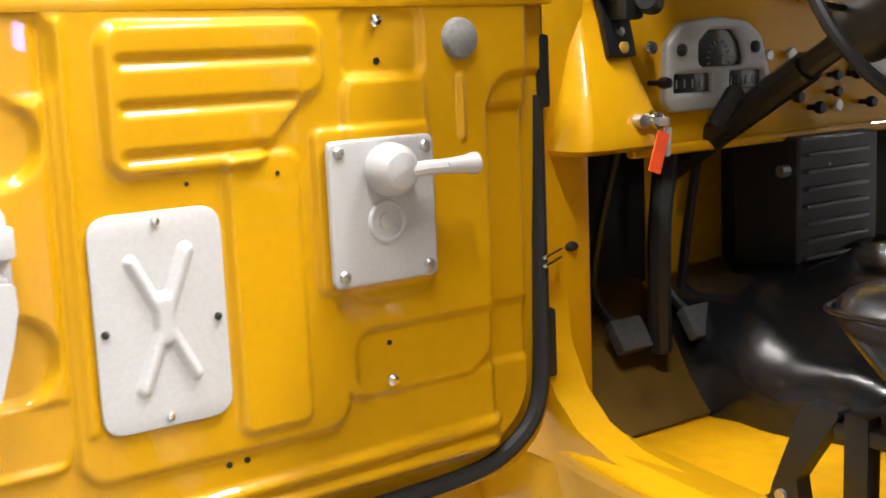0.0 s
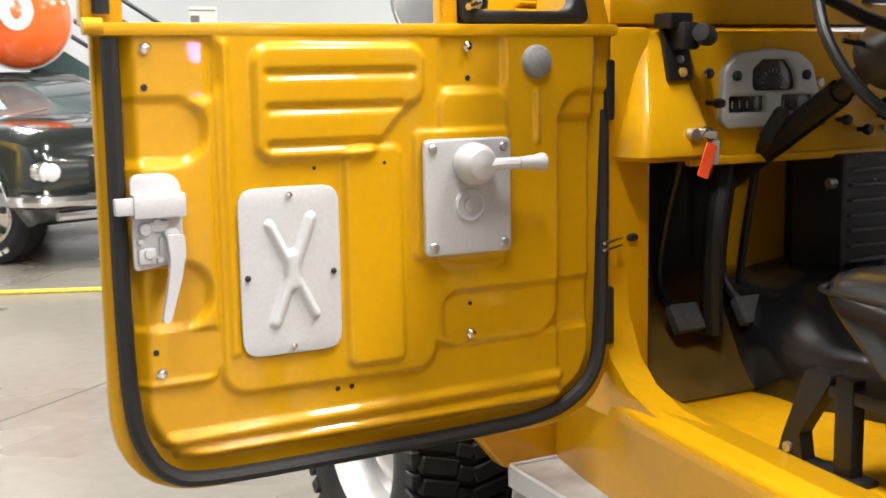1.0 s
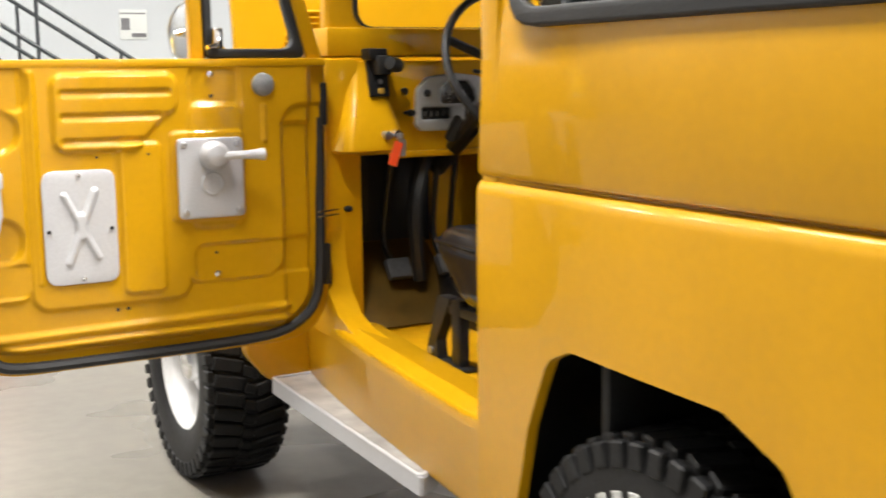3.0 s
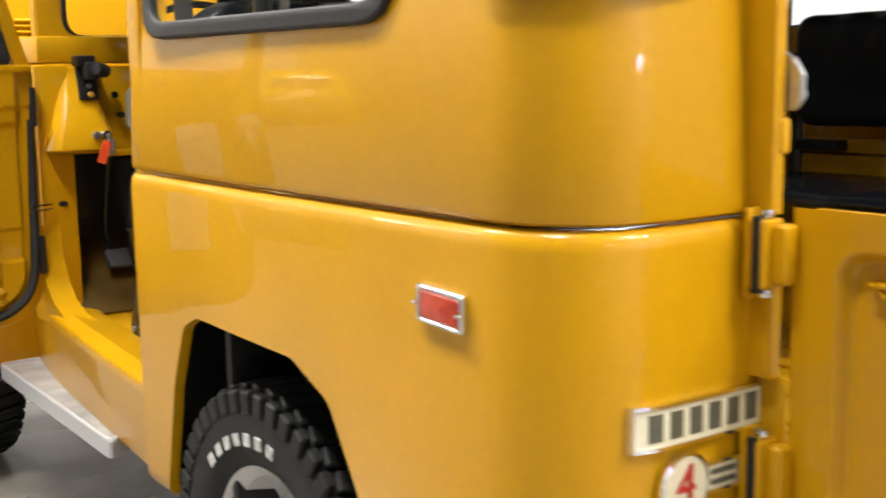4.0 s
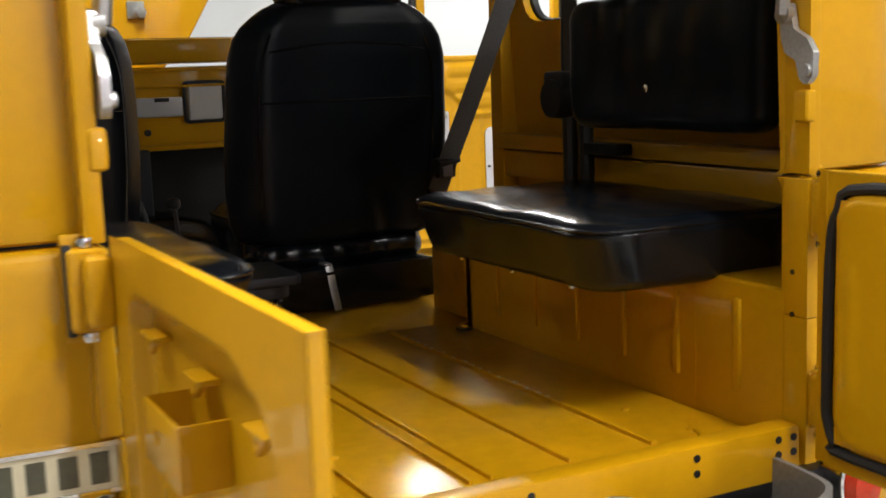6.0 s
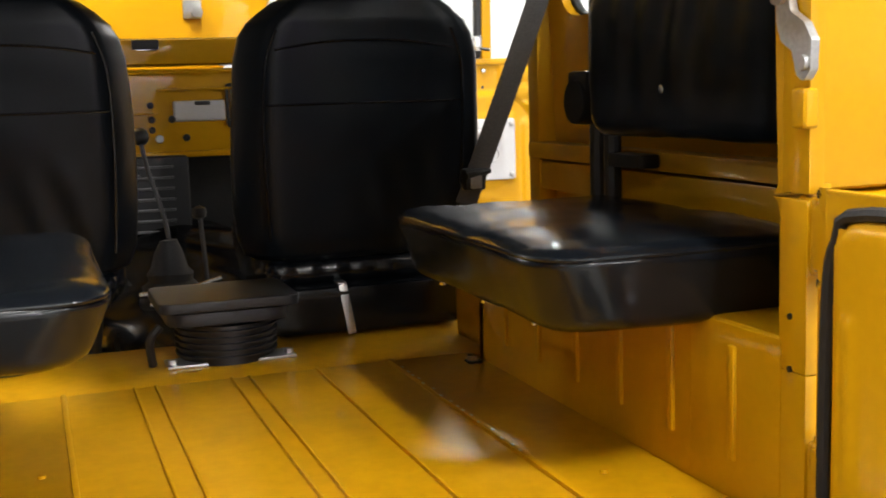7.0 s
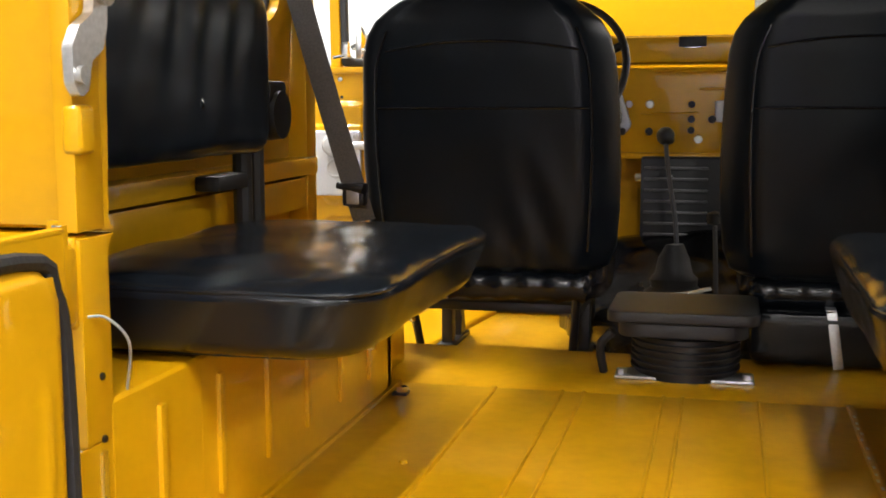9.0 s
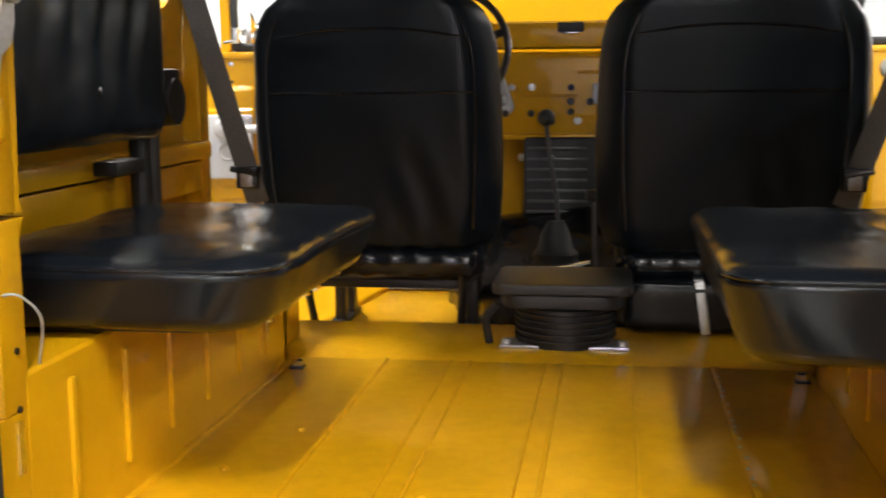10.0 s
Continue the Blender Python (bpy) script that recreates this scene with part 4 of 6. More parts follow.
# ---- front bucket seats ----
def bucket_seat(cx, seed, wide=1.0):
    inner = 1 if cx > 0 else -1
    seat = group_of("bucket_seat", "black vinyl front bucket seat with high padded back", "seat", "front seats", (cx, 1.70, 0.585))
    rows = [(0.835, 0.48, 0.07, 1.52), (0.85, 0.54, 0.12, 1.515), (0.89, 0.57, 0.145, 1.51), (0.97, 0.585, 0.15, 1.50), (1.07, 0.59, 0.15, 1.485), (1.17, 0.588, 0.148, 1.47), (1.25, 0.58, 0.142, 1.458), (1.30, 0.57, 0.138, 1.450), (1.345, 0.545, 0.132, 1.445), (1.375, 0.505, 0.125, 1.440), (1.40, 0.445, 0.115, 1.438), (1.418, 0.39, 0.105, 1.436), (1.43, 0.33, 0.09, 1.436)]
    rows = [(z, w * wide, d, c) for z, w, d, c in rows]
    fine = []
    for (z0, w0, d0, c0), (z1, w1, d1, c1) in zip(rows, rows[1:]):
        for k in range(4):
            t = k / 4
            fine.append((z0 + (z1 - z0) * t, w0 + (w1 - w0) * t, d0 + (d1 - d0) * t, c0 + (c1 - c0) * t))
    fine.append(rows[-1])
    rings = []
    for z, w, d, cy in fine:
        ring = []
        base = rounded([(cx - w * (0.43 - inner * 0.03), cy - d / 2), (cx + w * (0.43 + inner * 0.03), cy - d / 2), (cx + w / 2, cy + d * 0.12), (cx + w * 0.465, cy + d / 2), (cx - w * 0.465, cy + d / 2), (cx - w / 2, cy + d * 0.12)], min(0.032, d * 0.3), 4)
        # resample the straight runs so that creases have room
        for i, p in enumerate(base):
            q = base[(i + 1) % len(base)]
            L = math.hypot(q[0] - p[0], q[1] - p[1])
            m = 30 if abs(q[0] - p[0]) > w * 0.4 else 1
            for k in range(m):
                t = k / m
                x, y = p[0] + (q[0] - p[0]) * t, p[1] + (q[1] - p[1]) * t
                if y < cy:
                    fold = math.sin((x - cx) * 75 + (z - 0.8) * 24 + seed) * max(0, 1.12 - z) * 0.030 * math.exp(-((x - cx - 0.10) / 0.09) ** 2)
                    y += fold + 0.006 * math.exp(-((abs(x - cx) - w * 0.395) / 0.012) ** 2)
                ring.append((x, y, z))
        rings.append(ring)
    n = min(len(r) for r in rings)
    rings = [r[:n] for r in rings]
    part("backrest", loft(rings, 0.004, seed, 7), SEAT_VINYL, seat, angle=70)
    # seams that frame the rear panel and its upper pad
    for sx in (-1, 1):
        part("piping", tube(bezier([(cx + sx * 0.222, 1.437, 0.89), (cx + sx * 0.230, 1.412, 1.05), (cx + sx * 0.231, 1.398, 1.18), (cx + sx * 0.224, 1.384, 1.285), (cx + sx * 0.200, 1.380, 1.355)], 6), 0.0035, 8), BLACK_VINYL, seat)
    part("seam", tube(bezier([(cx - 0.205, 1.382, 1.312), (cx - 0.1, 1.3775, 1.327), (cx, 1.3765, 1.331), (cx + 0.1, 1.3775, 1.327), (cx + 0.205, 1.382, 1.312)], 5), 0.003, 8), BLACK_VINYL, seat)
    part("seam", tube([(cx - 0.225, 1.393, 1.193), (cx, 1.392, 1.193), (cx + 0.225, 1.393, 1.193)], 0.003, 8), BLACK_VINYL, seat)
    part("headrest", cushion(cx - 0.165, cx + 0.165, 1.385, 1.485, 1.412, 1.60, 0.035, 0.04, 0.0, 0.003, seed, 14), BLACK_VINYL, seat)
    for sx in (-0.07, 0.07):
        part("headrest_post", tube([(cx + sx, 1.446, 1.36), (cx + sx, 1.446, 1.42)], 0.006), CHROME, seat)
    pad = cushion(cx - 0.25, cx + 0.25, 1.50, 1.885, 0.715, 0.915, 0.06, 0.055, 0.014, 0.005, seed + 3, 22)
    for v in pad.verts:
        low = min(1, max(0, (0.900 - v.co.z) / 0.17))
        v.co.y -= 0.15 * low * min(1, max(0, (v.co.y - 1.56) / 0.3))
        v.co.z += low * (0.030 + 0.030 * min(1, max(0, (1.70 - v.co.y) / 0.2)))
    part("seat_pad", pad, BLACK_VINYL, seat)
    edge = rounded([(cx - 0.243, 1.56), (cx - 0.243, 1.878), (cx + 0.243, 1.878), (cx + 0.243, 1.56)], 0.06, 6)
    part("piping", tube([(x, y, 0.893) for x, y in edge], 0.004, 8), BLACK_VINYL, seat)
    roll = []
    for k in range(25):
        x = cx - 0.225 + 0.45 * k / 24
        r = 0.035 + 0.0035 * math.sin(k * 1.9 + seed) - (0.012 if k in (0, 24) else 0)
        roll.append([(x, 1.505 + r * math.cos(a * math.pi / 8), 0.806 + r * 1.05 * math.sin(a * math.pi / 8)) for a in range(16)])
    part("rear_roll", loft(roll), BLACK_VINYL, seat, "black vinyl roll at the back of the pad", angle=70)
    for sx in (-1, 1):
        xs = cx + (-0.178 if sx < 0 else 0.170)
        part("leg", box(xs - 0.014, xs + 0.014, 1.825, 1.862, 0.585, 0.75, 0.004), BLACK_PAINT, seat, "black steel seat leg")
        part("leg", prism(rounded([(1.925, 0.585), (1.985, 0.585), (1.975, 0.625), (1.925, 0.75), (1.865, 0.75), (1.935, 0.64)], 0.008, 3), xs - 0.014, xs + 0.014), BLACK_PAINT, seat, "black steel seat leg")
        part("foot_plate", box(xs - 0.022, xs + 0.022, 1.80, 2.0, 0.585, 0.596, 0.003), BLACK_PAINT, seat)
        part("foot_bolt", moved(lathe([(0.009, 0), (0.009, 0.006), (0.0005, 0.008)], 8, "x"), Matrix.Translation((xs - 0.02, 1.958, 0.612))), STEEL, seat)
        part("leg", tube([(xs, 1.60, 0.585), (xs + 0.02 * sx, 1.53, 0.80)], 0.010), BLACK_PAINT, seat)
    part("frame", box(cx - 0.19, cx + 0.185, 1.66, 1.88, 0.712, 0.735, 0.005), BLACK_PAINT, seat)
    return seat


bucket_seat(-0.403, 1.3, 0.97)
bucket_seat(0.378, 4.1)

# tool roll strapped under the passenger seat
tr = group_of("tool_box", "black vinyl box strapped on the ledge under the seat", "box", at=(0.39, 1.48, 0.662))
part("body", cushion(0.155, 0.625, 1.432, 1.56, 0.663, 0.780, 0.02, 0.03, 0.0, 0.003, 8, 14), BLACK_VINYL, tr)
part("strap", joined(moved(box(-0.010, 0.010, -0.0012, 0.0012, -0.058, 0.058, 0.001), Matrix.Translation((0.325, 1.430, 0.722)) @ pose(0, 0, 0, -6, -8, 0)), box(0.306, 0.326, 1.436, 1.55, 0.780, 0.784, 0.001)), STEEL, tr, "silver strap")


# ---- folding jump seats ----
def jump_seat(flip):
    s = 1 if flip else -1
    seed = 5.0 if flip else 2.0
    inner = -0.252 if flip else -0.265
    js = group_of("jump_seat", "black vinyl side-facing jump seat folded down on the wheel box", "seat", "jump seats", (0.45 * s, 0.5, 0.907))
    M = MIRROR if flip else Matrix.Identity(4)
    foot = 0.896 if flip else 0.916
    pad = cushion(-0.700, inner, 0.165, 0.850, foot, 1.006, 0.085, 0.020, 0.014, 0.005, seed, 34)
    for v in pad.verts:
        # the sides draw in towards the base board
        low = min(1, max(0, (0.990 - v.co.z) / (0.990 - foot)))
        v.co.x = -0.700 + (v.co.x + 0.700) * (1 - 0.07 * low)
        v.co.y = 0.5075 + (v.co.y - 0.5075) * (1 - 0.07 * low)
    part("pad", moved(pad, M), BLACK_VINYL, js, "black vinyl seat pad")
    edge = rounded([(-0.696, 0.169), (inner - 0.004, 0.169), (inner - 0.004, 0.846), (-0.696, 0.846)], 0.082, 8)
    part("piping", moved(tube([(x, y, 0.998) for x, y in edge], 0.0035, 8, True), M), BLACK_VINYL, js)
    part("base_board", moved(moved(plate([rounded([(-0.680, 0.225), (inner - 0.060, 0.225), (inner - 0.060, 0.790), (-0.680, 0.790)], 0.07)], 0.012, 0.003), Matrix.Translation((0, 0, foot + 0.001))), M), BLACK_PAINT, js)
    back = cushion(-0.30, 0.30, -0.132, 0.132, -0.035, 0.035, 0.045, 0.028, 0.006, 0.004, seed + 6, 40)
    for v in back.verts:
        if v.co.z > 0.02:
            v.co.z += 0.0040 * math.sin(v.co.x * 62 + 3 * math.sin(v.co.y * 9 + seed)) * min(1, max(0, (v.co.y + 0.10) / 0.16)) * max(0, 1 - (v.co.x / 0.27) ** 2)
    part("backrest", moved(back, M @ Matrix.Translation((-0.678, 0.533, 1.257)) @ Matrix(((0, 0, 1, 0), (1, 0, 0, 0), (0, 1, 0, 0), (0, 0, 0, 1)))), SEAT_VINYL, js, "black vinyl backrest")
    for y in (0.865, 0.235):
        part("upright", moved(joined(tube([(-0.715, y, 0.92), (-0.715, y, 1.30)], 0.017, 14)), M), BLACK_PAINT, js, "black steel upright")
    part("upright", moved(joined(tube([(-0.725, 0.945, 0.91), (-0.725, 0.945, 1.30), (-0.735, 0.945, 1.85)], 0.017, 14)), M), BLACK_PAINT, js, "black steel upright")
    part("hinge_arm", moved(box(-0.745, -0.70, 0.735, 0.86, 1.062, 1.088, 0.006), M), BLACK_PAINT, js)
    part("hinge_arm", moved(box(-0.72, -0.69, 0.20, 0.26, 0.915, 0.99, 0.01), M), BLACK_PAINT, js)
    part("stay", moved(tube([(-0.36, 0.74, 0.93), (-0.40, 0.82, 0.885)], 0.0045), M), BLACK_PAINT, js)
    part("floor_catch", moved(box(-0.490, -0.462, 1.005, 1.035, 0.667, 0.673, 0.002), M), BLACK_PAINT, js)
    part("bolt", moved(moved(lathe([(0.012, 0), (0.012, 0.010), (0.0005, 0.012)], 6, "z"), Matrix.Translation((-0.475, 1.020, 0.673))), M), CHROME, js)
    part("bolt", moved(moved(lathe([(0.008, 0), (0.008, 0.006), (0.0005, 0.008)], 12, "x"), Matrix.Translation((-0.6435, 0.548, 1.207))), M), CHROME, js)
    for k in range(3):
        part("stud", moved(moved(lathe([(0.0005, -0.006), (0.006, -0.004), (0.006, 0)], 10, "z"), Matrix.Translation((inner - 0.045, 0.30 + 0.19 * k, foot + 0.001))), M), CHROME, js)
    # seat belt: retractor, webbing and buckle
    belt = group_of("seat_belt", "black seat belt hanging from the door post", "seat belt", "seat belts", (0.70 * s, 1.0, 1.18))
    ret = joined(moved(lathe([(0.0005, -0.03), (0.042, -0.028), (0.045, 0), (0.042, 0.028), (0.0005, 0.03)], 24, "x"), Matrix.Translation((-0.690, 0.925, 1.185))), box(-0.72, -0.668, 0.885, 0.965, 1.20, 1.245, 0.01))
    part("retractor", moved(ret, M), BLACK_PAINT, belt, "black retractor housing")
    part("webbing", moved(moved(box(-0.0225, 0.0225, -0.0012, 0.0012, -0.27, 0.27, 0), Matrix.Translation((-0.705, 0.905, 1.50)) @ pose(0, 0, 0, 0, 0, 80)), M), BELT, belt, "grey webbing")
    a, b = (Vector((-0.822, 1.16, 1.72)), Vector((-0.603, 1.38, 0.95))) if flip else (Vector((-0.803, 1.16, 1.72)), Vector((-0.657, 1.38, 0.95)))
    dx = b.x + 0.585
    d = (b - a).normalized()
    side = d.cross(Vector((-0.32, 0.95, 0.1))).normalized()
    out = d.cross(side)
    web = bmesh.new()
    ra = []
    for k in range(9):
        c = a.lerp(b, k / 8) + Vector((0, -0.012 * math.sin(math.pi * k / 8), 0))
        ra.append([web.verts.new(c + side * w + out * h) for w, h in ((-0.024, 0.0012), (0.024, 0.0012), (0.024, -0.0012), (-0.024, -0.0012))])
    for p, q in zip(ra, ra[1:]):
        for k in range(4):
            web.faces.new((p[k], p[(k + 1) % 4], q[(k + 1) % 4], q[k]))
    part("webbing", moved(web, M), BELT, belt, "dark webbing")
    part("buckle", moved(joined(box(-0.625 + dx, -0.575 + dx, 1.345, 1.385, 0.985, 1.035, 0.008), tube([(-0.635 + dx, 1.35, 1.03), (-0.575 + dx, 1.34, 1.02)], 0.008)), M), BLACK_PAINT, belt)
    part("buckle_plate", moved(box(-0.612 + dx, -0.585 + dx, 1.338, 1.344, 0.99, 1.02, 0.002), M), STEEL, belt)
    return js


BELT = material("charcoal_webbing", (0.06, 0.056, 0.053), rough=0.75, grain=0.3, scale=300, bump=0.3, blotch=0.1, blotch_scale=8)
for flip in (False, True):
    jump_seat(flip)

# ---- heater on the ledge between the seats ----
heat = group_of("rear_heater", "black finned heater unit on the ledge between the seats", "heater", at=(0.03, 1.295, 0.662))
part("cap", moved(plate([rounded([(-0.119, 1.225), (0.172, 1.225), (0.172, 1.475), (-0.119, 1.475)], 0.03)], 0.022, 0.004), Matrix.Translation((0, 0, 0.792))), DARK_PLASTIC, heat, "black sheet-metal cap")
part("cap_skirt", moved(plate([rounded([(-0.100, 1.241), (0.152, 1.241), (0.152, 1.465), (-0.100, 1.465)], 0.05)], 0.030, 0.004), Matrix.Translation((0, 0, 0.764))), DARK_PLASTIC, heat)
for k in range(5):
    fin = lathe([(0.100, -0.003), (0.108, -0.002), (0.109, 0.002), (0.100, 0.003)], 40, "z")
    part("fin", moved(fin, Matrix.Translation((0.030, 1.34, 0.680 + 0.0135 * k))), MATS["dark_grey_plastic"], heat)
part("core", moved(lathe([(0.0005, 0.663), (0.100, 0.663), (0.101, 0.745), (0.0005, 0.745)], 40, "z"), Matrix.Translation((0.030, 1.34, 0))), BLACK_PAINT, heat)
part("foot", box(-0.105, 0.165, 1.255, 1.335, 0.662, 0.669, 0.003), STEEL, heat, "bare steel mounting foot")
for x in (0.152, -0.092):
    part("nut", moved(lathe([(0.010, 0), (0.010, 0.009), (0.0005, 0.010)], 6, "z"), Matrix.Translation((x, 1.28, 0.669))), STEEL, heat)
part("pipe", joined(tube(bezier([(-0.112, 1.285, 0.75), (-0.135, 1.285, 0.72), (-0.13, 1.305, 0.665)], 6), 0.009)), BLACK_RUBBER, heat)

# ---- dashboard ----
YD = 2.346
part("dash_lip", box(-0.50, 0.62, 2.333, 2.356, 1.042, 1.060, 0.008, 3), YELLOW, car)
part("dash_swage", joined(box(0.02, 0.50, 2.331, 2.340, 1.235, 1.243, 0.003), box(-0.14, 0.02, 2.331, 2.340, 1.168, 1.174, 0.003), box(-0.10, 0.45, 2.331, 2.338, 1.285, 1.291, 0.003)), YELLOW, car)
# fuse cover: a wedge, flush at the top and proud at the foot
fb = bmesh.new()
rows_fb = []
for z, x0, x1, y in ((1.062, -0.655, -0.488, 2.285), (1.070, -0.660, -0.490, 2.266), (1.085, -0.655, -0.494, 2.266), (1.16, -0.632, -0.508, 2.298), (1.22, -0.616, -0.522, 2.324), (1.268, -0.606, -0.538, 2.343), (1.282, -0.602, -0.545, 2.3455)):
    rows_fb.append([fb.verts.new(p) for p in ((x0 - 0.012, YD + 0.01, z), (x0 - 0.008, y + 0.02, z), (x0 + 0.004, y + 0.004, z), (x0 + 0.014, y, z), (x1 - 0.012, y, z), (x1 - 0.002, y + 0.004, z), (x1 + 0.006, y + 0.016, z), (x1 + 0.012, YD + 0.01, z))])
for a, b in zip(rows_fb, rows_fb[1:]):
    for k in range(7):
        fb.faces.new((a[k], a[k + 1], b[k + 1], b[k]))
fb.faces.new(rows_fb[0])
fb.faces.new(rows_fb[-1])
part("fuse_cover", fb, YELLOW, car, "yellow wedge-shaped fuse cover", angle=50)
GP = Matrix.Translation((-0.435 * (1 - 0.936) + 0.005, 0.025, 1.111 - 1.113 * 0.928)) @ Matrix.Diagonal((0.936, 1, 0.928, 1))
cl = part("gauge_panel", moved(plate([rounded([(-0.435, 1.130), (-0.428, 1.235), (-0.392, 1.268), (-0.305, 1.279), (-0.225, 1.270), (-0.186, 1.243), (-0.152, 1.140), (-0.172, 1.113), (-0.415, 1.113)], 0.022, 5),
                                             rounded([(-0.352, 1.190), (-0.352, 1.235), (-0.325, 1.256), (-0.262, 1.256), (-0.240, 1.232), (-0.228, 1.190)], 0.016, 5)[::-1],
                                             rect(-0.414, 1.146, -0.318, 1.180, 0.006)[::-1], rect(-0.272, 1.146, -0.182, 1.180, 0.006)[::-1]], 0.026, 0.006), GP @ Matrix.Translation((0, 2.318, 0)) @ Matrix(((1, 0, 0, 0), (0, 0, 1, 0), (0, 1, 0, 0), (0, 0, 0, 1)))), GREY_TRIM, car, "grey painted gauge panel")
DIAL = material("dial_face", (0.02, 0.018, 0.016), rough=0.25, coat=0.8, grain=0.4, scale=90, blotch=0.4, blotch_scale=40)
for x0, x1, z0, z1 in ((-0.36, -0.22, 1.185, 1.262), (-0.42, -0.31, 1.142, 1.1845), (-0.28, -0.176, 1.142, 1.1845)):
    part("dial", moved(box(x0, x1, 2.315, 2.322, z0, z1, 0.001), GP), DIAL, cl, "dark dial face behind glass")
INKM = material("dial_marks", (0.22, 0.20, 0.17), rough=0.5, grain=0.1, scale=80)
for k in range(11):
    a = radians(200 - 22 * k)
    part("scale_mark", moved(box(-0.0012, 0.0012, -0.001, 0.001, 0.024, 0.032, 0), GP @ Matrix.Translation((-0.292, 2.3145, 1.205)) @ Matrix.Rotation(a - math.pi / 2, 4, "Y")), INKM, cl)
for x in (-0.40, -0.38, -0.36, -0.34, -0.26, -0.24, -0.22, -0.20):
    part("scale_mark", moved(box(x - 0.001, x + 0.001, 2.3135, 2.315, 1.155, 1.170, 0), GP), INKM, cl)
for x, z in ((-0.398, 1.222), (-0.208, 1.222)):
    part("warning_lamp", moved(lathe([(0.011, 0), (0.011, -0.006), (0.007, -0.009), (0.0005, -0.010)], 18, "y"), GP @ Matrix.Translation((x, 2.306, z))), DARK_PLASTIC, cl)


def pull_knob(x, z, mat, r=0.011, out=0.032, y=YD):
    return moved(lathe([(r * 0.45, 0), (r * 0.45, -out * 0.55), (r * 0.9, -out * 0.6), (r, -out * 0.8), (r * 0.8, -out), (0.0005, -out * 1.02)], 16, "y"), Matrix.Translation((x, y - 0.002, z)))


for x, z, m, r, o in ((-0.190, 1.120, "black_satin_paint", 0.011, 0.034), (-0.115, 1.120, "black_satin_paint", 0.011, 0.034), (0.0, 1.154, "black_satin_paint", 0.010, 0.028), (0.0, 1.124, "black_satin_paint", 0.010, 0.028), (0.057, 1.154, "black_satin_paint", 0.011, 0.03), (-0.055, 1.098, "black_satin_paint", 0.012, 0.034), (0.095, 1.100, "black_satin_paint", 0.011, 0.034), (0.0, 1.195, "black_satin_paint", 0.010, 0.006), (-0.173, 1.196, "brushed_steel", 0.010, 0.012), (-0.115, 1.196, "brushed_steel", 0.012, 0.014), (0.020, 1.098, "brushed_steel", 0.012, 0.012)):
    part("dash_knob", pull_knob(x, z, None, r, o), MATS[m], car)
part("dash_knob", pull_knob(-0.464, 1.218, None, 0.012, 0.02), CHROME, car)
part("dash_knob", pull_knob(-0.455, 1.162, None, 0.010, 0.045), BLACK_PAINT, car)
rad = part("radio_panel", box(0.064, 0.214, 2.330, 2.348, 1.146, 1.206, 0.008, 3), SILVER, car, "silver radio faceplate")
part("radio_slot", box(0.125, 0.170, 2.3275, 2.3305, 1.192, 1.204, 0.001), BLACK_PAINT, rad)
gl = part("dash_placard", box(0.232, 0.345, 2.335, 2.347, 1.128, 1.248, 0.012, 3), WHITE_PAINT, car, "pale framed dash placard")
part("placard_frame", moved(plate([rect(0.216, 1.122, 0.351, 1.254, 0.016), rect(0.226, 1.132, 0.341, 1.244, 0.012)[::-1]], 0.008, 0.002), Matrix.Translation((0, 2.336, 0)) @ Matrix(((1, 0, 0, 0), (0, 0, 1, 0), (0, 1, 0, 0), (0, 0, 0, 1)))), BLACK_PAINT, gl)
ash = part("ashtray", box(-0.040, 0.036, 2.3545, 2.372, 1.355, 1.3835, 0.002), BLACK_PAINT, car, "black ashtray slot")
part("ash_lip", box(-0.030, 0.026, 2.349, 2.356, 1.3515, 1.3555, 0.001), CHROME, ash)
# switch bracket on the wedge
sw = part("switch_bracket", moved(box(-0.030, 0.027, -0.006, 0.006, -0.060, 0.052, 0.003), Matrix.Translation((-0.543, 2.328, 1.265)) @ pose(0, 0, 0, -14, 0, 0)), BLACK_PAINT, car, "black switch bracket")
part("bracket_top", box(-0.578, -0.525, 2.30, 2.352, 1.300, 1.330, 0.006), BLACK_PAINT, sw)
part("switch_body", box(-0.560, -0.520, 2.285, 2.335, 1.262, 1.312, 0.008), BLACK_RUBBER, sw)
part("switch_knob", moved(lathe([(0.0005, -0.028), (0.016, -0.026), (0.020, 0), (0.017, 0.018), (0.0005, 0.020)], 18, "x"), Matrix.Translation((-0.518, 2.275, 1.288)) @ pose(0, 0, 0, 0, 10, 30)), BLACK_RUBBER, sw)
part("indicator", moved(lathe([(0.0095, 0.004), (0.009, -0.006), (0.0005, -0.009)], 16, "y"), Matrix.Translation((-0.541, 2.314, 1.221))), material("amber_lens", (0.55, 0.33, 0.05), rough=0.2, coat=0.6, grain=0.1, scale=90), sw)
part("indicator", moved(lathe([(0.008, 0.004), (0.007, -0.005), (0.0005, -0.007)], 14, "y"), Matrix.Translation((-0.543, 2.318, 1.245))), STEEL, sw)
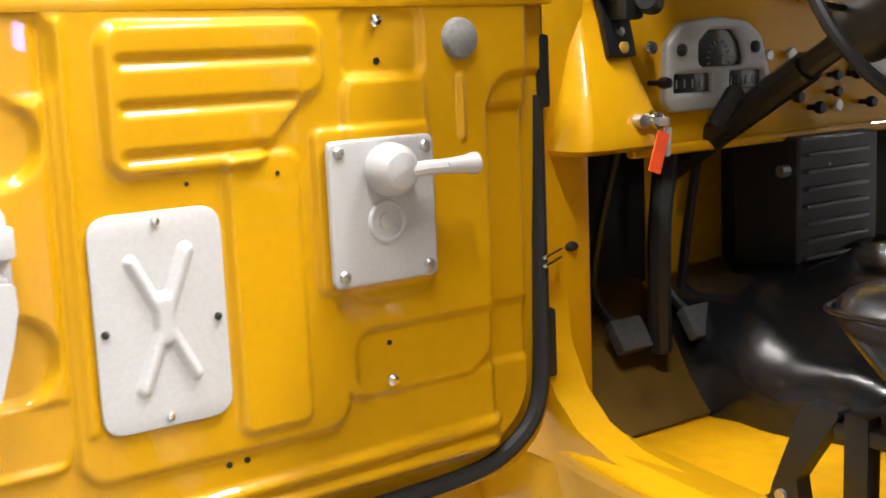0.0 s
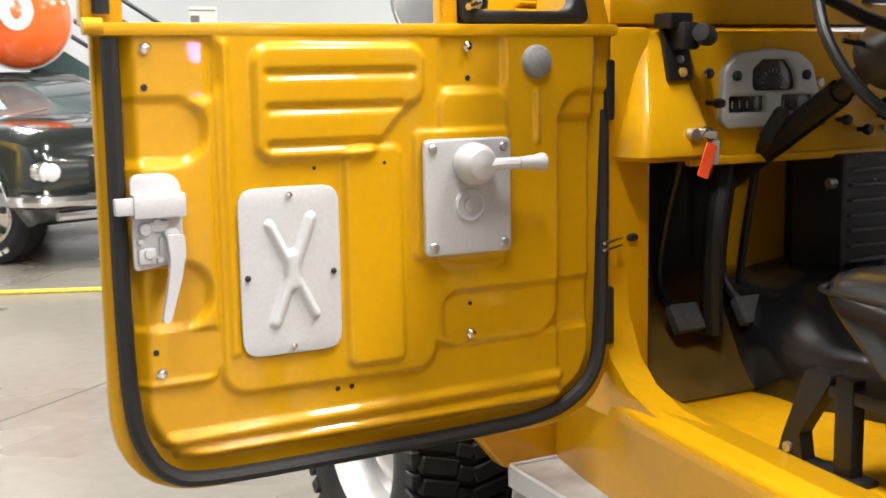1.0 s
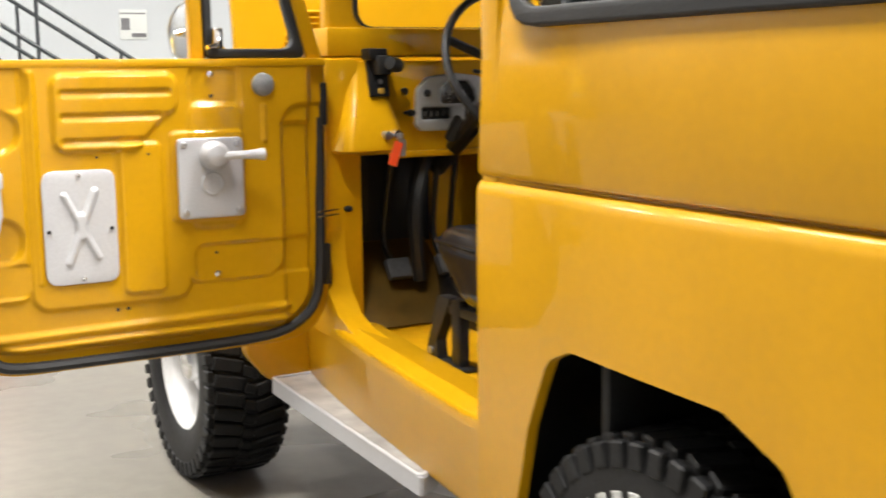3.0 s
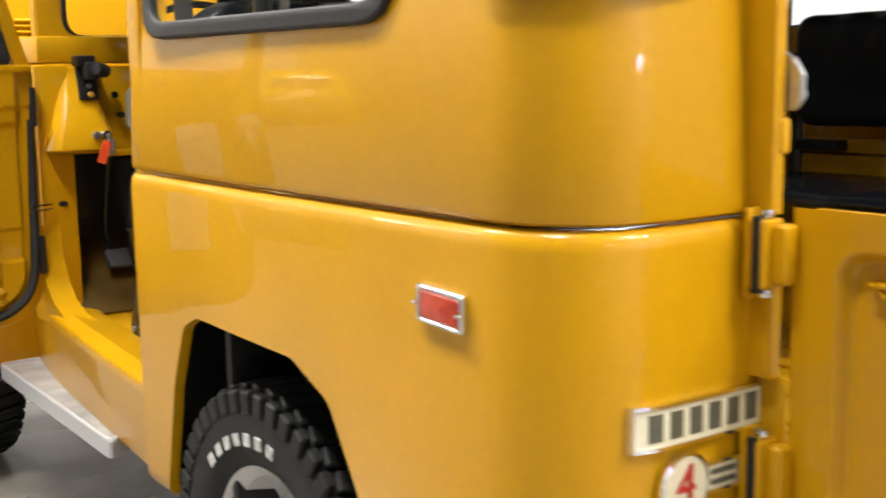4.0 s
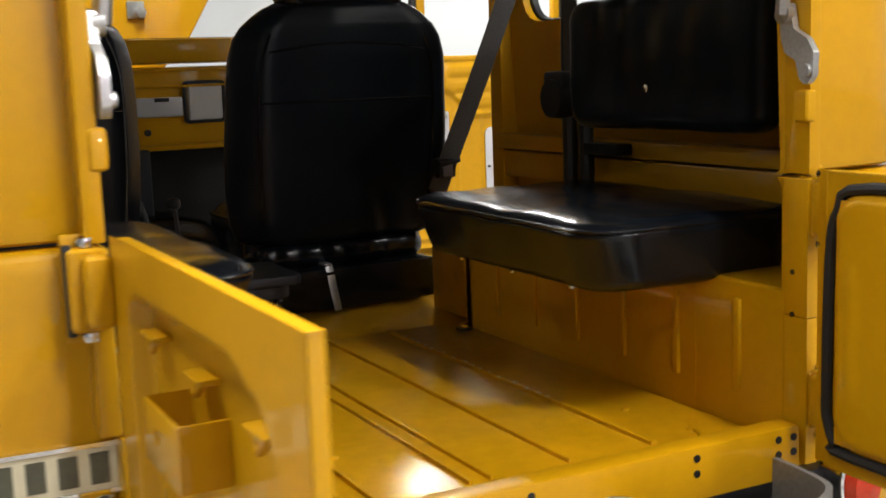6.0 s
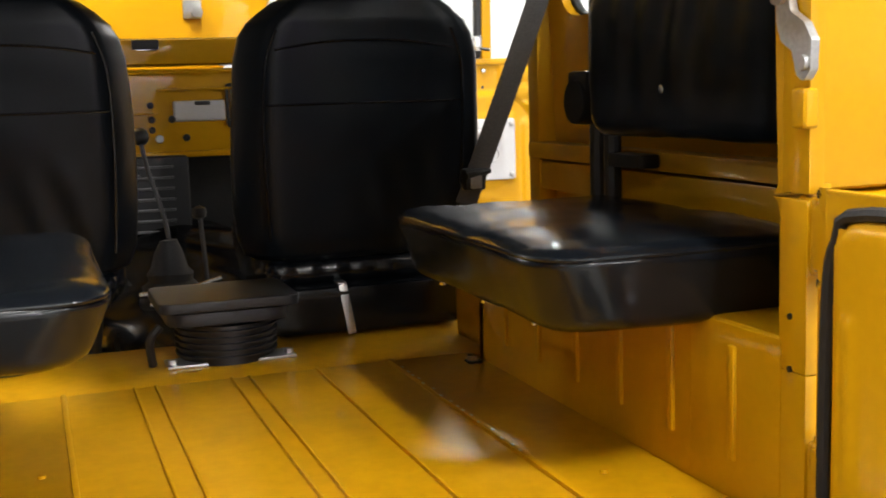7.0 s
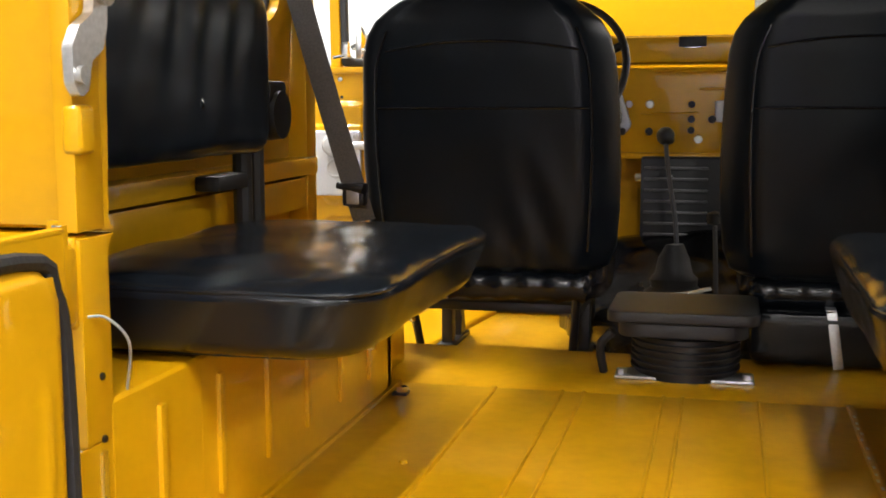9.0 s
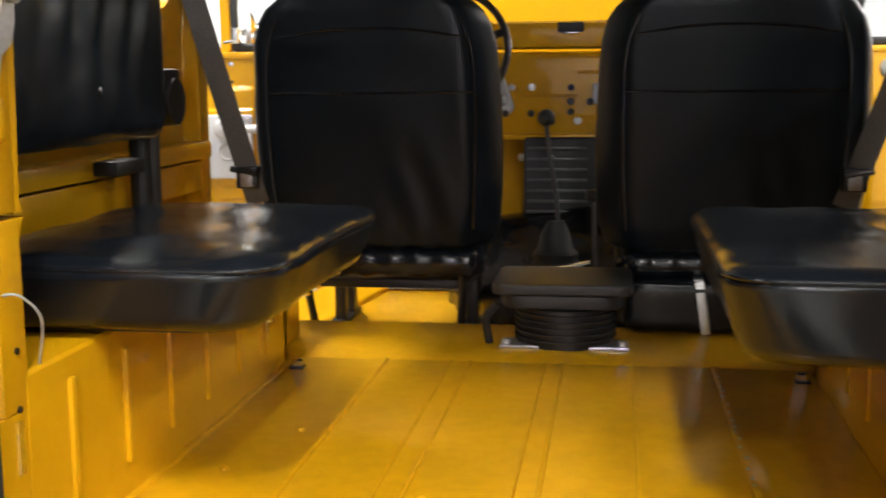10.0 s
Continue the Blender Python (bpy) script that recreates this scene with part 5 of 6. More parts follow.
# ignition lock, key and tag
part("ignition_lock", moved(lathe([(0.015, 0.03), (0.015, -0.004), (0.012, -0.012), (0.0005, -0.014)], 20, "y"), Matrix.Translation((-0.520, 2.268, 1.108))), CHROME, car)
part("ignition_lock", moved(lathe([(0.011, 0.03), (0.011, -0.008), (0.0005, -0.010)], 16, "y"), Matrix.Translation((-0.548, 2.268, 1.108))), STEEL, car)
key = group_of("ignition_key", "key in the ignition with a bright orange paper tag", "key", at=(-0.521, 2.252, 1.10))
part("key_blade", box(-0.523, -0.519, 2.235, 2.262, 1.100, 1.114, 0.001), STEEL, key)
part("key_bow", moved(plate([rounded([(-0.009, -0.045), (0.007, -0.045), (0.010, 0.0), (-0.010, 0.0)], 0.005)], 0.003, 0.001), Matrix.Translation((-0.516, 2.244, 1.098)) @ pose(0, 0, 0, 90, 0, 12)), STEEL, key)
TAG = material("orange_paper", (0.95, 0.10, 0.02), rough=0.6, grain=0.04, scale=80, blotch=0.05)
part("tag", moved(plate([rounded([(-0.012, 0), (0.013, 0.0), (0.013, -0.064), (-0.012, -0.064)], 0.003)], 0.0016), Matrix.Translation((-0.528, 2.240, 1.092)) @ pose(0, 0, 0, 90, 0, 0) @ pose(0, 0, 0, 0, 0, -20)), TAG, key, "orange tag")

# ---- windscreen ----
toY = Matrix(((1, 0, 0, 0), (0, 0, 1, 0), (0, 1, 0, 0), (0, 0, 0, 1)))
part("windscreen_frame", moved(plate([rounded([(-0.665, 1.312), (0.665, 1.312), (0.66, 1.90), (-0.66, 1.90)], 0.03), rounded([(-0.585, 1.386), (0.585, 1.386), (0.58, 1.83), (-0.58, 1.83)], 0.05)[::-1]], 0.045, 0.010), Matrix.Translation((0, 2.395, 0)) @ toY), YELLOW, car)
part("windscreen_rubber", moved(plate([rounded([(-0.600, 1.372), (0.600, 1.372), (0.595, 1.845), (-0.595, 1.845)], 0.07), rounded([(-0.568, 1.388), (0.568, 1.388), (0.565, 1.815), (-0.565, 1.815)], 0.05)[::-1]], 0.05, 0.008), Matrix.Translation((0, 2.405, 0)) @ toY), BLACK_RUBBER, car)
ws = part("windscreen", moved(plate([rounded([(-0.59, 1.38), (0.59, 1.38), (0.585, 1.835), (-0.585, 1.835)], 0.05)], 0.005), Matrix.Translation((0, 2.41, 0)) @ toY), GLASS, car)
ws.visible_shadow = False

# ---- steering ----
hub_at = Vector((-0.345, 1.94, 1.285))
axis = Vector((-0.09, -0.88, 0.475)).normalized()
face = Matrix.Translation(hub_at) @ axis.to_track_quat("Z", "Y").to_matrix().to_4x4()
rim_pts = [(0.198 * math.cos(2 * math.pi * k / 48), 0.198 * math.sin(2 * math.pi * k / 48), 0) for k in range(48)]
sw_rim = part("steering_wheel", moved(tube(rim_pts, 0.0100, 12, True), face), BLACK_PAINT, car, "thin black steering wheel")
for a in (20, 160, 270):
    c, s = math.cos(radians(a)), math.sin(radians(a))
    part("spoke", moved(tube([(0.03 * c, 0.03 * s, -0.02), (0.10 * c, 0.10 * s, -0.018), (0.195 * c, 0.195 * s, 0)], 0.011), face), BLACK_PAINT, sw_rim)
part("horn_pad", moved(lathe([(0.0005, 0.018), (0.030, 0.016), (0.042, 0.006), (0.045, -0.03), (0.060, -0.075), (0.055, -0.11), (0.0005, -0.115)], 28, "z"), face), BLACK_PAINT, sw_rim, "black hub")
part("horn_button", moved(lathe([(0.0005, 0.024), (0.024, 0.021), (0.030, 0.014), (0.030, 0.0)], 24, "z"), face), GREY_TRIM, sw_rim, "grey horn button")
low = hub_at - axis * 0.60
part("steering_column", joined(tube([tuple(hub_at - axis * 0.09), tuple(low)], 0.020, 14), tube([tuple(hub_at - axis * 0.22), tuple(low)], 0.026, 14)), BLACK_PAINT, car, "black steering column")
part("column_stalk", tube([tuple(hub_at - axis * 0.07), (-0.43, 2.03, 1.27)], 0.005), BLACK_PAINT, car)
part("column_clamp", tube([(-0.322, 2.30, 1.115), (-0.335, 2.27, 1.14), (-0.345, 2.30, 1.09)], 0.016), BLACK_PAINT, car)
part("bracket_lever", tube([(-0.150, 2.330, 0.990), (-0.045, 2.310, 0.997)], 0.0115), STEEL, car, "bare steel hand throttle grip")

# ---- pedals, tunnel, levers, heater ----
for x, y, z in ((-0.455, 2.40, 0.732), (-0.312, 2.37, 0.738), (-0.255, 2.38, 0.665)):
    ped = part("pedal", moved(box(-0.035, 0.035, -0.012, 0.012, -0.03, 0.03, 0.006), Matrix.Translation((x, y, z)) @ pose(0, 0, 0, -35, 0, 0)), material("worn_pedal_rubber", (0.05, 0.05, 0.052), rough=0.45, grain=0.2, scale=120, blotch=0.2, blotch_scale=20) if "worn_pedal_rubber" not in MATS else MATS["worn_pedal_rubber"], car, "worn grey pedal pad")
    part("pedal_arm", tube(bezier([(x, y + 0.012, z), (x, y + 0.09, z + 0.08), (x, 2.42, 1.06)], 5), 0.009), BLACK_PAINT, ped)
tun = []
for y, w, h in ((1.45, 0.24, 0.05), (1.50, 0.30, 0.085), (1.75, 0.36, 0.10), (2.0, 0.62, 0.14), (2.15, 0.74, 0.20), (2.30, 0.76, 0.27), (2.50, 0.70, 0.26)):
    tun.append([(w / 2 * math.cos(math.pi * k / 40) + 0.03, y, 0.575 + h * math.sin(math.pi * k / 40) ** 0.55 if 0 < k < 40 else 0.575) for k in range(41)])
fine_tun = []
for r0, r1 in zip(tun, tun[1:]):
    for k in range(6):
        fine_tun.append([tuple(Vector(p).lerp(Vector(q), k / 6)) for p, q in zip(r0, r1)])
fine_tun.append(tun[-1])
part("tunnel_mat", loft(fine_tun, 0.024, 3.0, 9), material("black_floor_mat", (0.007, 0.0075, 0.009), rough=0.20, specular=0.7, grain=0.15, scale=160, blotch=0.25, blotch_scale=6, bump=0.06, rough_var=0.08), car, "black moulded tunnel mat", angle=70)
sb = [[(-0.02 + r * math.cos(2 * math.pi * k / 24), 1.90 + r * math.sin(2 * math.pi * k / 24), z) for k in range(24)] for z, r in ((0.66, 0.085), (0.70, 0.082), (0.715, 0.07), (0.735, 0.074), (0.75, 0.058), (0.77, 0.060), (0.785, 0.046), (0.82, 0.038), (0.855, 0.022))]
gb = part("gear_lever", tube(bezier([(-0.015, 1.90, 0.70), (-0.018, 1.93, 0.88), (-0.045, 2.04, 1.02), (-0.057, 2.085, 1.105)], 8), 0.006), material("dark_steel", (0.05, 0.05, 0.055), rough=0.4, metal=0.3, grain=0.1, scale=80), car, "steel gear lever with black ball knob")
part("gaiter", loft(sb, 0.004, 1.0, 20), BLACK_RUBBER, gb, "black rubber gaiter")
part("gear_knob", moved(lathe([(0.0005, -0.024)] + [(0.024 * math.sin(math.pi * k / 12), -0.024 * math.cos(math.pi * k / 12)) for k in range(1, 12)] + [(0.0005, 0.024)], 24, "z"), Matrix.Translation((-0.057, 2.088, 1.115))), BLACK_PAINT, gb, "black ball knob")
# parking brake handle lying across the tunnel
part("brake_lever", joined(tube([(-0.12, 1.66, 0.755), (0.02, 1.66, 0.768), (0.075, 1.66, 0.782)], 0.0075), tube([(-0.10, 1.63, 0.735), (0.06, 1.63, 0.742)], 0.006)), CHROME, car, "chrome parking brake handle")
part("transfer_knob", joined(tube([(0.085, 1.95, 0.66), (0.075, 1.98, 0.90)], 0.006), moved(lathe([(0.0005, -0.02), (0.018, -0.012), (0.020, 0), (0.018, 0.012), (0.0005, 0.02)], 18, "z"), Matrix.Translation((0.074, 1.985, 0.912)))), BLACK_PAINT, car)
FIN = material("heater_fin_metal", (0.10, 0.10, 0.105), rough=0.35, metal=0.5, grain=0.15, scale=120, blotch=0.1)
htr = part("front_heater", box(-0.135, 0.095, 2.30, 2.45, 0.80, 1.05, 0.012, 3), DARK_PLASTIC, car, "black heater box under the dash")
for k in range(7):
    part("heater_fin", box(-0.125, 0.050, 2.286, 2.302, 0.83 + 0.031 * k, 0.837 + 0.031 * k, 0.002), FIN, htr)
part("hose", joined(tube(bezier([(-0.40, 2.38, 0.70), (-0.42, 2.36, 0.9), (-0.36, 2.40, 1.05)], 6), 0.02), tube(bezier([(-0.62, 2.48, 0.72), (-0.60, 2.44, 0.9), (-0.58, 2.48, 1.06)], 6), 0.014), box(-0.62, -0.52, 2.44, 2.53, 0.86, 1.06, 0.01)), BLACK_RUBBER, car)


# ---- lamps, badges and small fittings on the tail ----
CREAM = material("cream_enamel", (0.72, 0.68, 0.50), rough=0.35, coat=0.5, grain=0.04, scale=90, blotch=0.05)
BADGE_INK = material("grey_green_enamel", (0.10, 0.10, 0.07), rough=0.45, grain=0.1, scale=90, blotch=0.15, blotch_scale=20)
RED_INK = material("red_enamel", (0.45, 0.03, 0.02), rough=0.4, grain=0.08, scale=90)

for flip in (False, True):
    M = MIRROR if flip else Matrix.Identity(4)
    toX = Matrix(((0, 0, -1, 0), (-1, 0, 0, 0), (0, 1, 0, 0), (0, 0, 0, 1)))
    at = Matrix.Translation((-0.838, 0, 0))
    lens = [(-0.330, 0.936), (-0.228, 0.931), (-0.226, 0.985), (-0.328, 0.990)]
    mk = part("marker_lamp", moved(plate([rounded(lens, 0.008), rounded([(-0.321, 0.944), (-0.236, 0.939), (-0.234, 0.977), (-0.319, 0.982)], 0.006)[::-1]], 0.018, 0.004), M @ at @ toX), CHROME, car, "red side marker lamp in a chrome bezel")
    part("lens", moved(plate([rounded([(-0.322, 0.943), (-0.235, 0.938), (-0.233, 0.978), (-0.320, 0.983)], 0.006)], 0.020, 0.004), M @ Matrix.Translation((-0.837, 0, 0)) @ toX), RED_LENS, mk)
    for sy, sz in ((0.3265, 0.963), (0.2305, 0.958)):
        part("screw", moved(screw(-0.848, sy, sz, 0.004, "x"), M), CHROME, mk)

# maker's plate on the tail corner: plain bars, bowed round the corner
SKIN = [(-0.735, 0.0372), (-0.70, 0.0268), (-0.66, 0.0240), (-0.62, 0.022), (-0.56, 0.0195), (-0.50, 0.018)]


def tail_y(x):
    pts = sorted(SKIN)
    return float(np.interp(x, [p[0] for p in pts], [p[1] for p in pts]))


def bowed(x0, x1, z0, z1, off, thick, n=14, slope=0.0):
    """A strip that follows the tail corner."""
    bm = bmesh.new()
    rows = []
    for k in range(n + 1):
        x = x0 + (x1 - x0) * k / n
        y = tail_y(x) - off
        rows.append([bm.verts.new((x, y, z0)), bm.verts.new((x, y, z1)), bm.verts.new((x, y + thick, z1)), bm.verts.new((x, y + thick, z0))])
    for a, b in zip(rows, rows[1:]):
        for k in range(4):
            bm.faces.new((a[k], a[(k + 1) % 4], b[(k + 1) % 4], b[k]))
    bm.faces.new(rows[0])
    bm.faces.new(rows[-1][::-1])
    bmesh.ops.recalc_face_normals(bm, faces=bm.faces)
    return bm


badge = part("maker_badge", bowed(-0.733, -0.508, 0.800, 0.854, 0.007, 0.006), CREAM, car, "cream enamel maker's plate with grey bars")
part("badge_rim", joined(bowed(-0.735, -0.506, 0.852, 0.857, 0.010, 0.010), bowed(-0.735, -0.506, 0.797, 0.802, 0.010, 0.010), bowed(-0.737, -0.733, 0.797, 0.857, 0.010, 0.010, 2), bowed(-0.508, -0.504, 0.797, 0.857, 0.010, 0.010, 2)), CHROME, badge)
for k in range(6):
    xb = -0.712 + 0.0345 * k
    part("bar", bowed(xb, xb + 0.021, 0.809, 0.845, 0.0085, 0.002, 3), BADGE_INK, badge)
# drive badge: a disc with a red figure and a tab of bars
disc = moved(lathe([(0.0005, -0.006), (0.040, -0.006), (0.043, -0.003), (0.043, 0.002)], 32, "y"), Matrix.Translation((-0.652, 0.020, 0.742)))
db = part("drive_badge", disc, CREAM, car, "cream round drive badge with a red figure")
part("badge_rim", moved(lathe([(0.041, -0.008), (0.046, -0.006), (0.046, 0.002), (0.041, 0.002)], 32, "y"), Matrix.Translation((-0.652, 0.020, 0.742))), CHROME, db)
part("tab", bowed(-0.61, -0.545, 0.725, 0.762, 0.006, 0.006, 4), CREAM, db)
part("tab_rim", joined(bowed(-0.612, -0.543, 0.760, 0.765, 0.009, 0.009, 4), bowed(-0.612, -0.543, 0.722, 0.727, 0.009, 0.009, 4)), CHROME, db)
for zb in (0.732, 0.746):
    part("bar", bowed(-0.602, -0.555, zb, zb + 0.007, 0.0075, 0.002, 3), BADGE_INK, db)
tx = bpy.data.curves.new("figure", "FONT")
tx.body, tx.size, tx.extrude, tx.align_x, tx.align_y = "4", 0.075, 0.0015, "CENTER", "CENTER"
tob = bpy.data.objects.new("tmp", tx)
me = bpy.data.meshes.new_from_object(tob)
fig = bmesh.new()
fig.from_mesh(me)
bpy.data.objects.remove(tob)
part("figure", moved(fig, Matrix.Translation((-0.652, 0.0125, 0.742)) @ pose(0, 0, 0, 90, 0, 0)), RED_INK, db)

# tail lamps, chassis beam, bumperettes
part("tail_beam", joined(box(-0.60, 0.60, 0.0, 0.07, 0.46, 0.618, 0.006), box(-0.62, 0.62, -0.012, 0.02, 0.60, 0.628, 0.006)), BLACK_PAINT, car, "black rear chassis beam")
for s in (-1, 1):
    lamp = part("tail_lamp", moved(lathe([(0.058, 0.03), (0.060, 0), (0.056, -0.012), (0.050, -0.014)], 32, "y"), Matrix.Translation((0.590 * s, -0.035, 0.605)) @ Matrix.Diagonal((0.75, 1, 1.1, 1))), CHROME, car, "round red tail lamp in a chrome rim")
    part("lens", moved(lathe([(0.052, 0.0), (0.050, -0.016), (0.036, -0.028), (0.0005, -0.034)], 32, "y"), Matrix.Translation((0.590 * s, -0.035, 0.605)) @ Matrix.Diagonal((0.75, 1, 1.1, 1))), RED_LENS, lamp)
    part("lamp_bracket", box(0.55 * s, 0.64 * s, -0.03, 0.0, 0.55, 0.66, 0.004), BLACK_PAINT, lamp)
    M = Matrix.Identity(4) if s > 0 else MIRROR
    path = bezier([(0.135, -0.014, 0), (0.165, -0.04, 0), (0.185, -0.10, 0), (0.225, -0.165, 0), (0.29, -0.185, 0), (0.37, -0.18, 0), (0.43, -0.145, 0), (0.448, -0.08, 0), (0.452, -0.014, 0)], 6)
    bm = bmesh.new()
    rows = []
    for p in path:
        q = Vector((p[0] - 0.29, p[1] + 0.014, 0))
        inn = Vector((p[0] - (q.x * 0.05), p[1] + 0.007, 0))
        rows.append([bm.verts.new((p[0], p[1], 0.50)), bm.verts.new((p[0], p[1], 0.662)), bm.verts.new((inn.x, inn.y, 0.662)), bm.verts.new((inn.x, inn.y, 0.50))])
    for a, b in zip(rows, rows[1:]):
        for k in range(4):
            bm.faces.new((a[k], a[(k + 1) % 4], b[(k + 1) % 4], b[k]))
    bm.faces.new(rows[0])
    bm.faces.new(rows[-1][::-1])
    bp = part("bumperette", moved(bm, M), MATS["grey_bumper_paint"] if "grey_bumper_paint" in MATS else material("grey_bumper_paint", (0.22, 0.22, 0.22), rough=0.4, metal=0.3, grain=0.1, scale=120, blotch=0.1, coat=0.3), car, "grey painted steel bumperette")
    for bz in (0.53, 0.635):
        part("bolt", moved(moved(lathe([(0.008, 0), (0.008, -0.006), (0.0005, -0.007)], 8, "y"), Matrix.Translation((0.148, -0.026, bz))), M), BLACK_PAINT, bp)
# drilled holes in the tail sill
for x in (0.02, 0.30, 0.455, 0.485, -0.30, -0.46):
    for z in (0.665, 0.688):
        part("sill_hole", moved(lathe([(0.006, 0.004), (0.006, -0.001), (0.0005, -0.001)], 12, "y"), Matrix.Translation((x, -0.0125, z))), BLACK_PAINT, car)
# pressed swage at the floor's rear edge
part("floor_swage", joined(tube(bezier([(-0.42, 0.10, 0.669), (-0.30, 0.085, 0.669), (0.0, 0.08, 0.669), (0.30, 0.085, 0.669), (0.40, 0.10, 0.669), (0.43, 0.16, 0.669)], 6), 0.006)), YELLOW, rear_floor)
for x, y in ((-0.36, 0.62), (-0.12, 0.34), (0.42, 0.15), (0.40, 0.30), (-0.42, 0.42)):
    part("floor_stud", moved(lathe([(0.007, 0), (0.006, 0.004), (0.0005, 0.005)], 12, "z"), Matrix.Translation((x, y, 0.668))), YELLOW, rear_floor)

# liftgate struts and the strikers on the tail posts
for flip in (False, True):
    M = MIRROR if flip else Matrix.Identity(4)
    foot = prism(rounded([(-0.034, 1.228), (-0.022, 1.214), (-0.008, 1.222), (0.000, 1.250), (0.022, 1.262), (0.030, 1.284), (0.034, 1.330), (0.012, 1.335), (0.004, 1.296), (-0.022, 1.282), (-0.036, 1.262)], 0.008, 4), -0.505, -0.494)
    strut = part("gate_strut", moved(joined(foot, moved(lathe([(0.0005, -0.010), (0.013, -0.009), (0.015, 0.004), (0.0005, 0.006)], 16, "x"), Matrix.Translation((-0.490, 0.020, 1.318))), moved(lathe([(0.0005, -0.008), (0.009, -0.006), (0.009, 0.004)], 12, "x"), Matrix.Translation((-0.492, -0.024, 1.236))), tube([(-0.487, 0.020, 1.318), (-0.480, 0.002, 1.42), (-0.470, -0.02, 1.80)], 0.011)), M), STEEL, car, "pale grey liftgate strut")
    part("striker", moved(box(-0.520, -0.498, -0.020, 0.010, 1.160, 1.208, 0.008, 3), M), YELLOW, car)
    for hz in (0.935, 0.87):
        part("post_hole", moved(moved(lathe([(0.004, 0.003), (0.004, -0.001), (0.0005, -0.001)], 10, "x"), Matrix.Translation((-0.5065, 0.014, hz))), M), BLACK_PAINT, car)
part("earth_wire", tube(bezier([(-0.507, -0.008, 1.000), (-0.495, 0.010, 0.996), (-0.488, 0.040, 0.965), (-0.512, 0.075, 0.906)], 6), 0.0016, 8), GREY_TRIM, car, "thin pale grey wire")
# rear corner windows with rubber
for flip in (False, True):
    M = MIRROR if flip else Matrix.Identity(4)
    rows = []
    bm = bmesh.new()
    sub = [p for p in PLAN if p[1] < 0.20 and p[0] < -0.55]
    prev = None
    for p in sub:
        k = len(rows)
        up = 1.362 + 0.012 * (1 if k in (0, len(sub) - 1) else 0)
        cen = Vector((-0.62, 0.25))
        out = (Vector(p) - cen).normalized()
        o = Vector(p) - out * 0.006
        rows.append([bm.verts.new((*o, up)), bm.verts.new((*(o + out * 0.008), up + 0.004)), bm.verts.new((*(o - out * 0.02), 1.72)), bm.verts.new((*(o - out * 0.045), 1.72))])
    for a, b in zip(rows, rows[1:]):
        for k in range(3):
            bm.faces.new((a[k], a[k + 1], b[k + 1], b[k]))
    part("corner_window", moved(bm, M), DIAL, car, "dark wrap-round corner window")


# ---- the hall behind ----
# a housing added, out of view, over every lamp
for lx, ly, watts in LAMPS:
    lf = group_of("ceiling_light", "long white ceiling light fitting, added out of view", "light", "ceiling lights", (lx, ly, HALL[4]))
    part("housing", box(lx - 0.20, lx + 0.20, ly - 0.72, ly + 0.72, HALL[4] - 0.10, HALL[4], 0.01), WHITE_PAINT, lf)

# floor joint, rope
thing("floor_joint", prism([(-5.60, 1.69), (4.4, 9.78), (4.408, 9.77), (-5.592, 1.68)], -0.004, 0.0015, "z"), material("dark_joint", (0.10, 0.09, 0.08), rough=0.8, grain=0.3, scale=30), "dark saw-cut joint in the concrete", kind="structure", smooth=False)
ROPE = material("yellow_rope", (0.75, 0.55, 0.06), rough=0.7, grain=0.3, scale=200, blotch=0.3, blotch_scale=60)
thing("barrier_rope", tube([(x, 7.86 - 0.4 * (x + 1.5) + 0.006 * math.sin(x * 60), 0.012) for x in [-4.5 + 0.05 * k for k in range(100)]], 0.014, 8), ROPE, "yellow rope lying on the concrete floor", "rope")

# staircase with rails against the wall
stair = group_of("staircase", "steel staircase with black tube rails climbing a white wall", "staircase", at=(0.5, 11.2, 0))
RAIL = material("dark_rail_paint", (0.04, 0.045, 0.05), rough=0.4, grain=0.1, scale=80)
TEAL = material("dark_green_steel", (0.02, 0.06, 0.06), rough=0.45, grain=0.15, scale=40, blotch=0.15)
x_top, z_top, x_bot, z_bot = -1.2, 2.55, 2.6, 0.0
part("stringer", prism([(x_top, z_top - 0.12), (x_top, z_top + 0.14), (x_bot, z_bot + 0.22), (x_bot, z_bot)], 11.0, 11.05, "y"), TEAL, stair, "dark green steel stringer")
part("stringer", prism([(x_top, z_top - 0.12), (x_top, z_top + 0.14), (x_bot, z_bot + 0.22), (x_bot, z_bot)], 12.0, 12.05, "y"), TEAL, stair)
for k in range(14):
    t = (k + 0.5) / 14
    part("tread", box(x_bot + (x_top - x_bot) * t - 0.14, x_bot + (x_top - x_bot) * t + 0.14, 11.05, 12.0, z_top * t + 0.06, z_top * t + 0.09, 0.004), TEAL, stair)
for y in (11.02, 12.02):
    for dz in (0.45, 0.90):
        part("rail", tube([(x_top, y, z_top + dz), (x_bot, y, z_bot + dz + 0.1)], 0.021), RAIL, stair, "black tube handrail")
    for k in range(6):
        t = k / 5
        xx, zz = x_bot + (x_top - x_bot) * t, (z_top) * t
        part("post", tube([(xx, y, zz + 0.05), (xx, y, zz + 0.98)], 0.018), RAIL, stair)
part("landing", box(-4.5, x_top, 11.0, 13.0, z_top - 0.1, z_top, 0.005), TEAL, stair)

stair.location.x -= 0.85

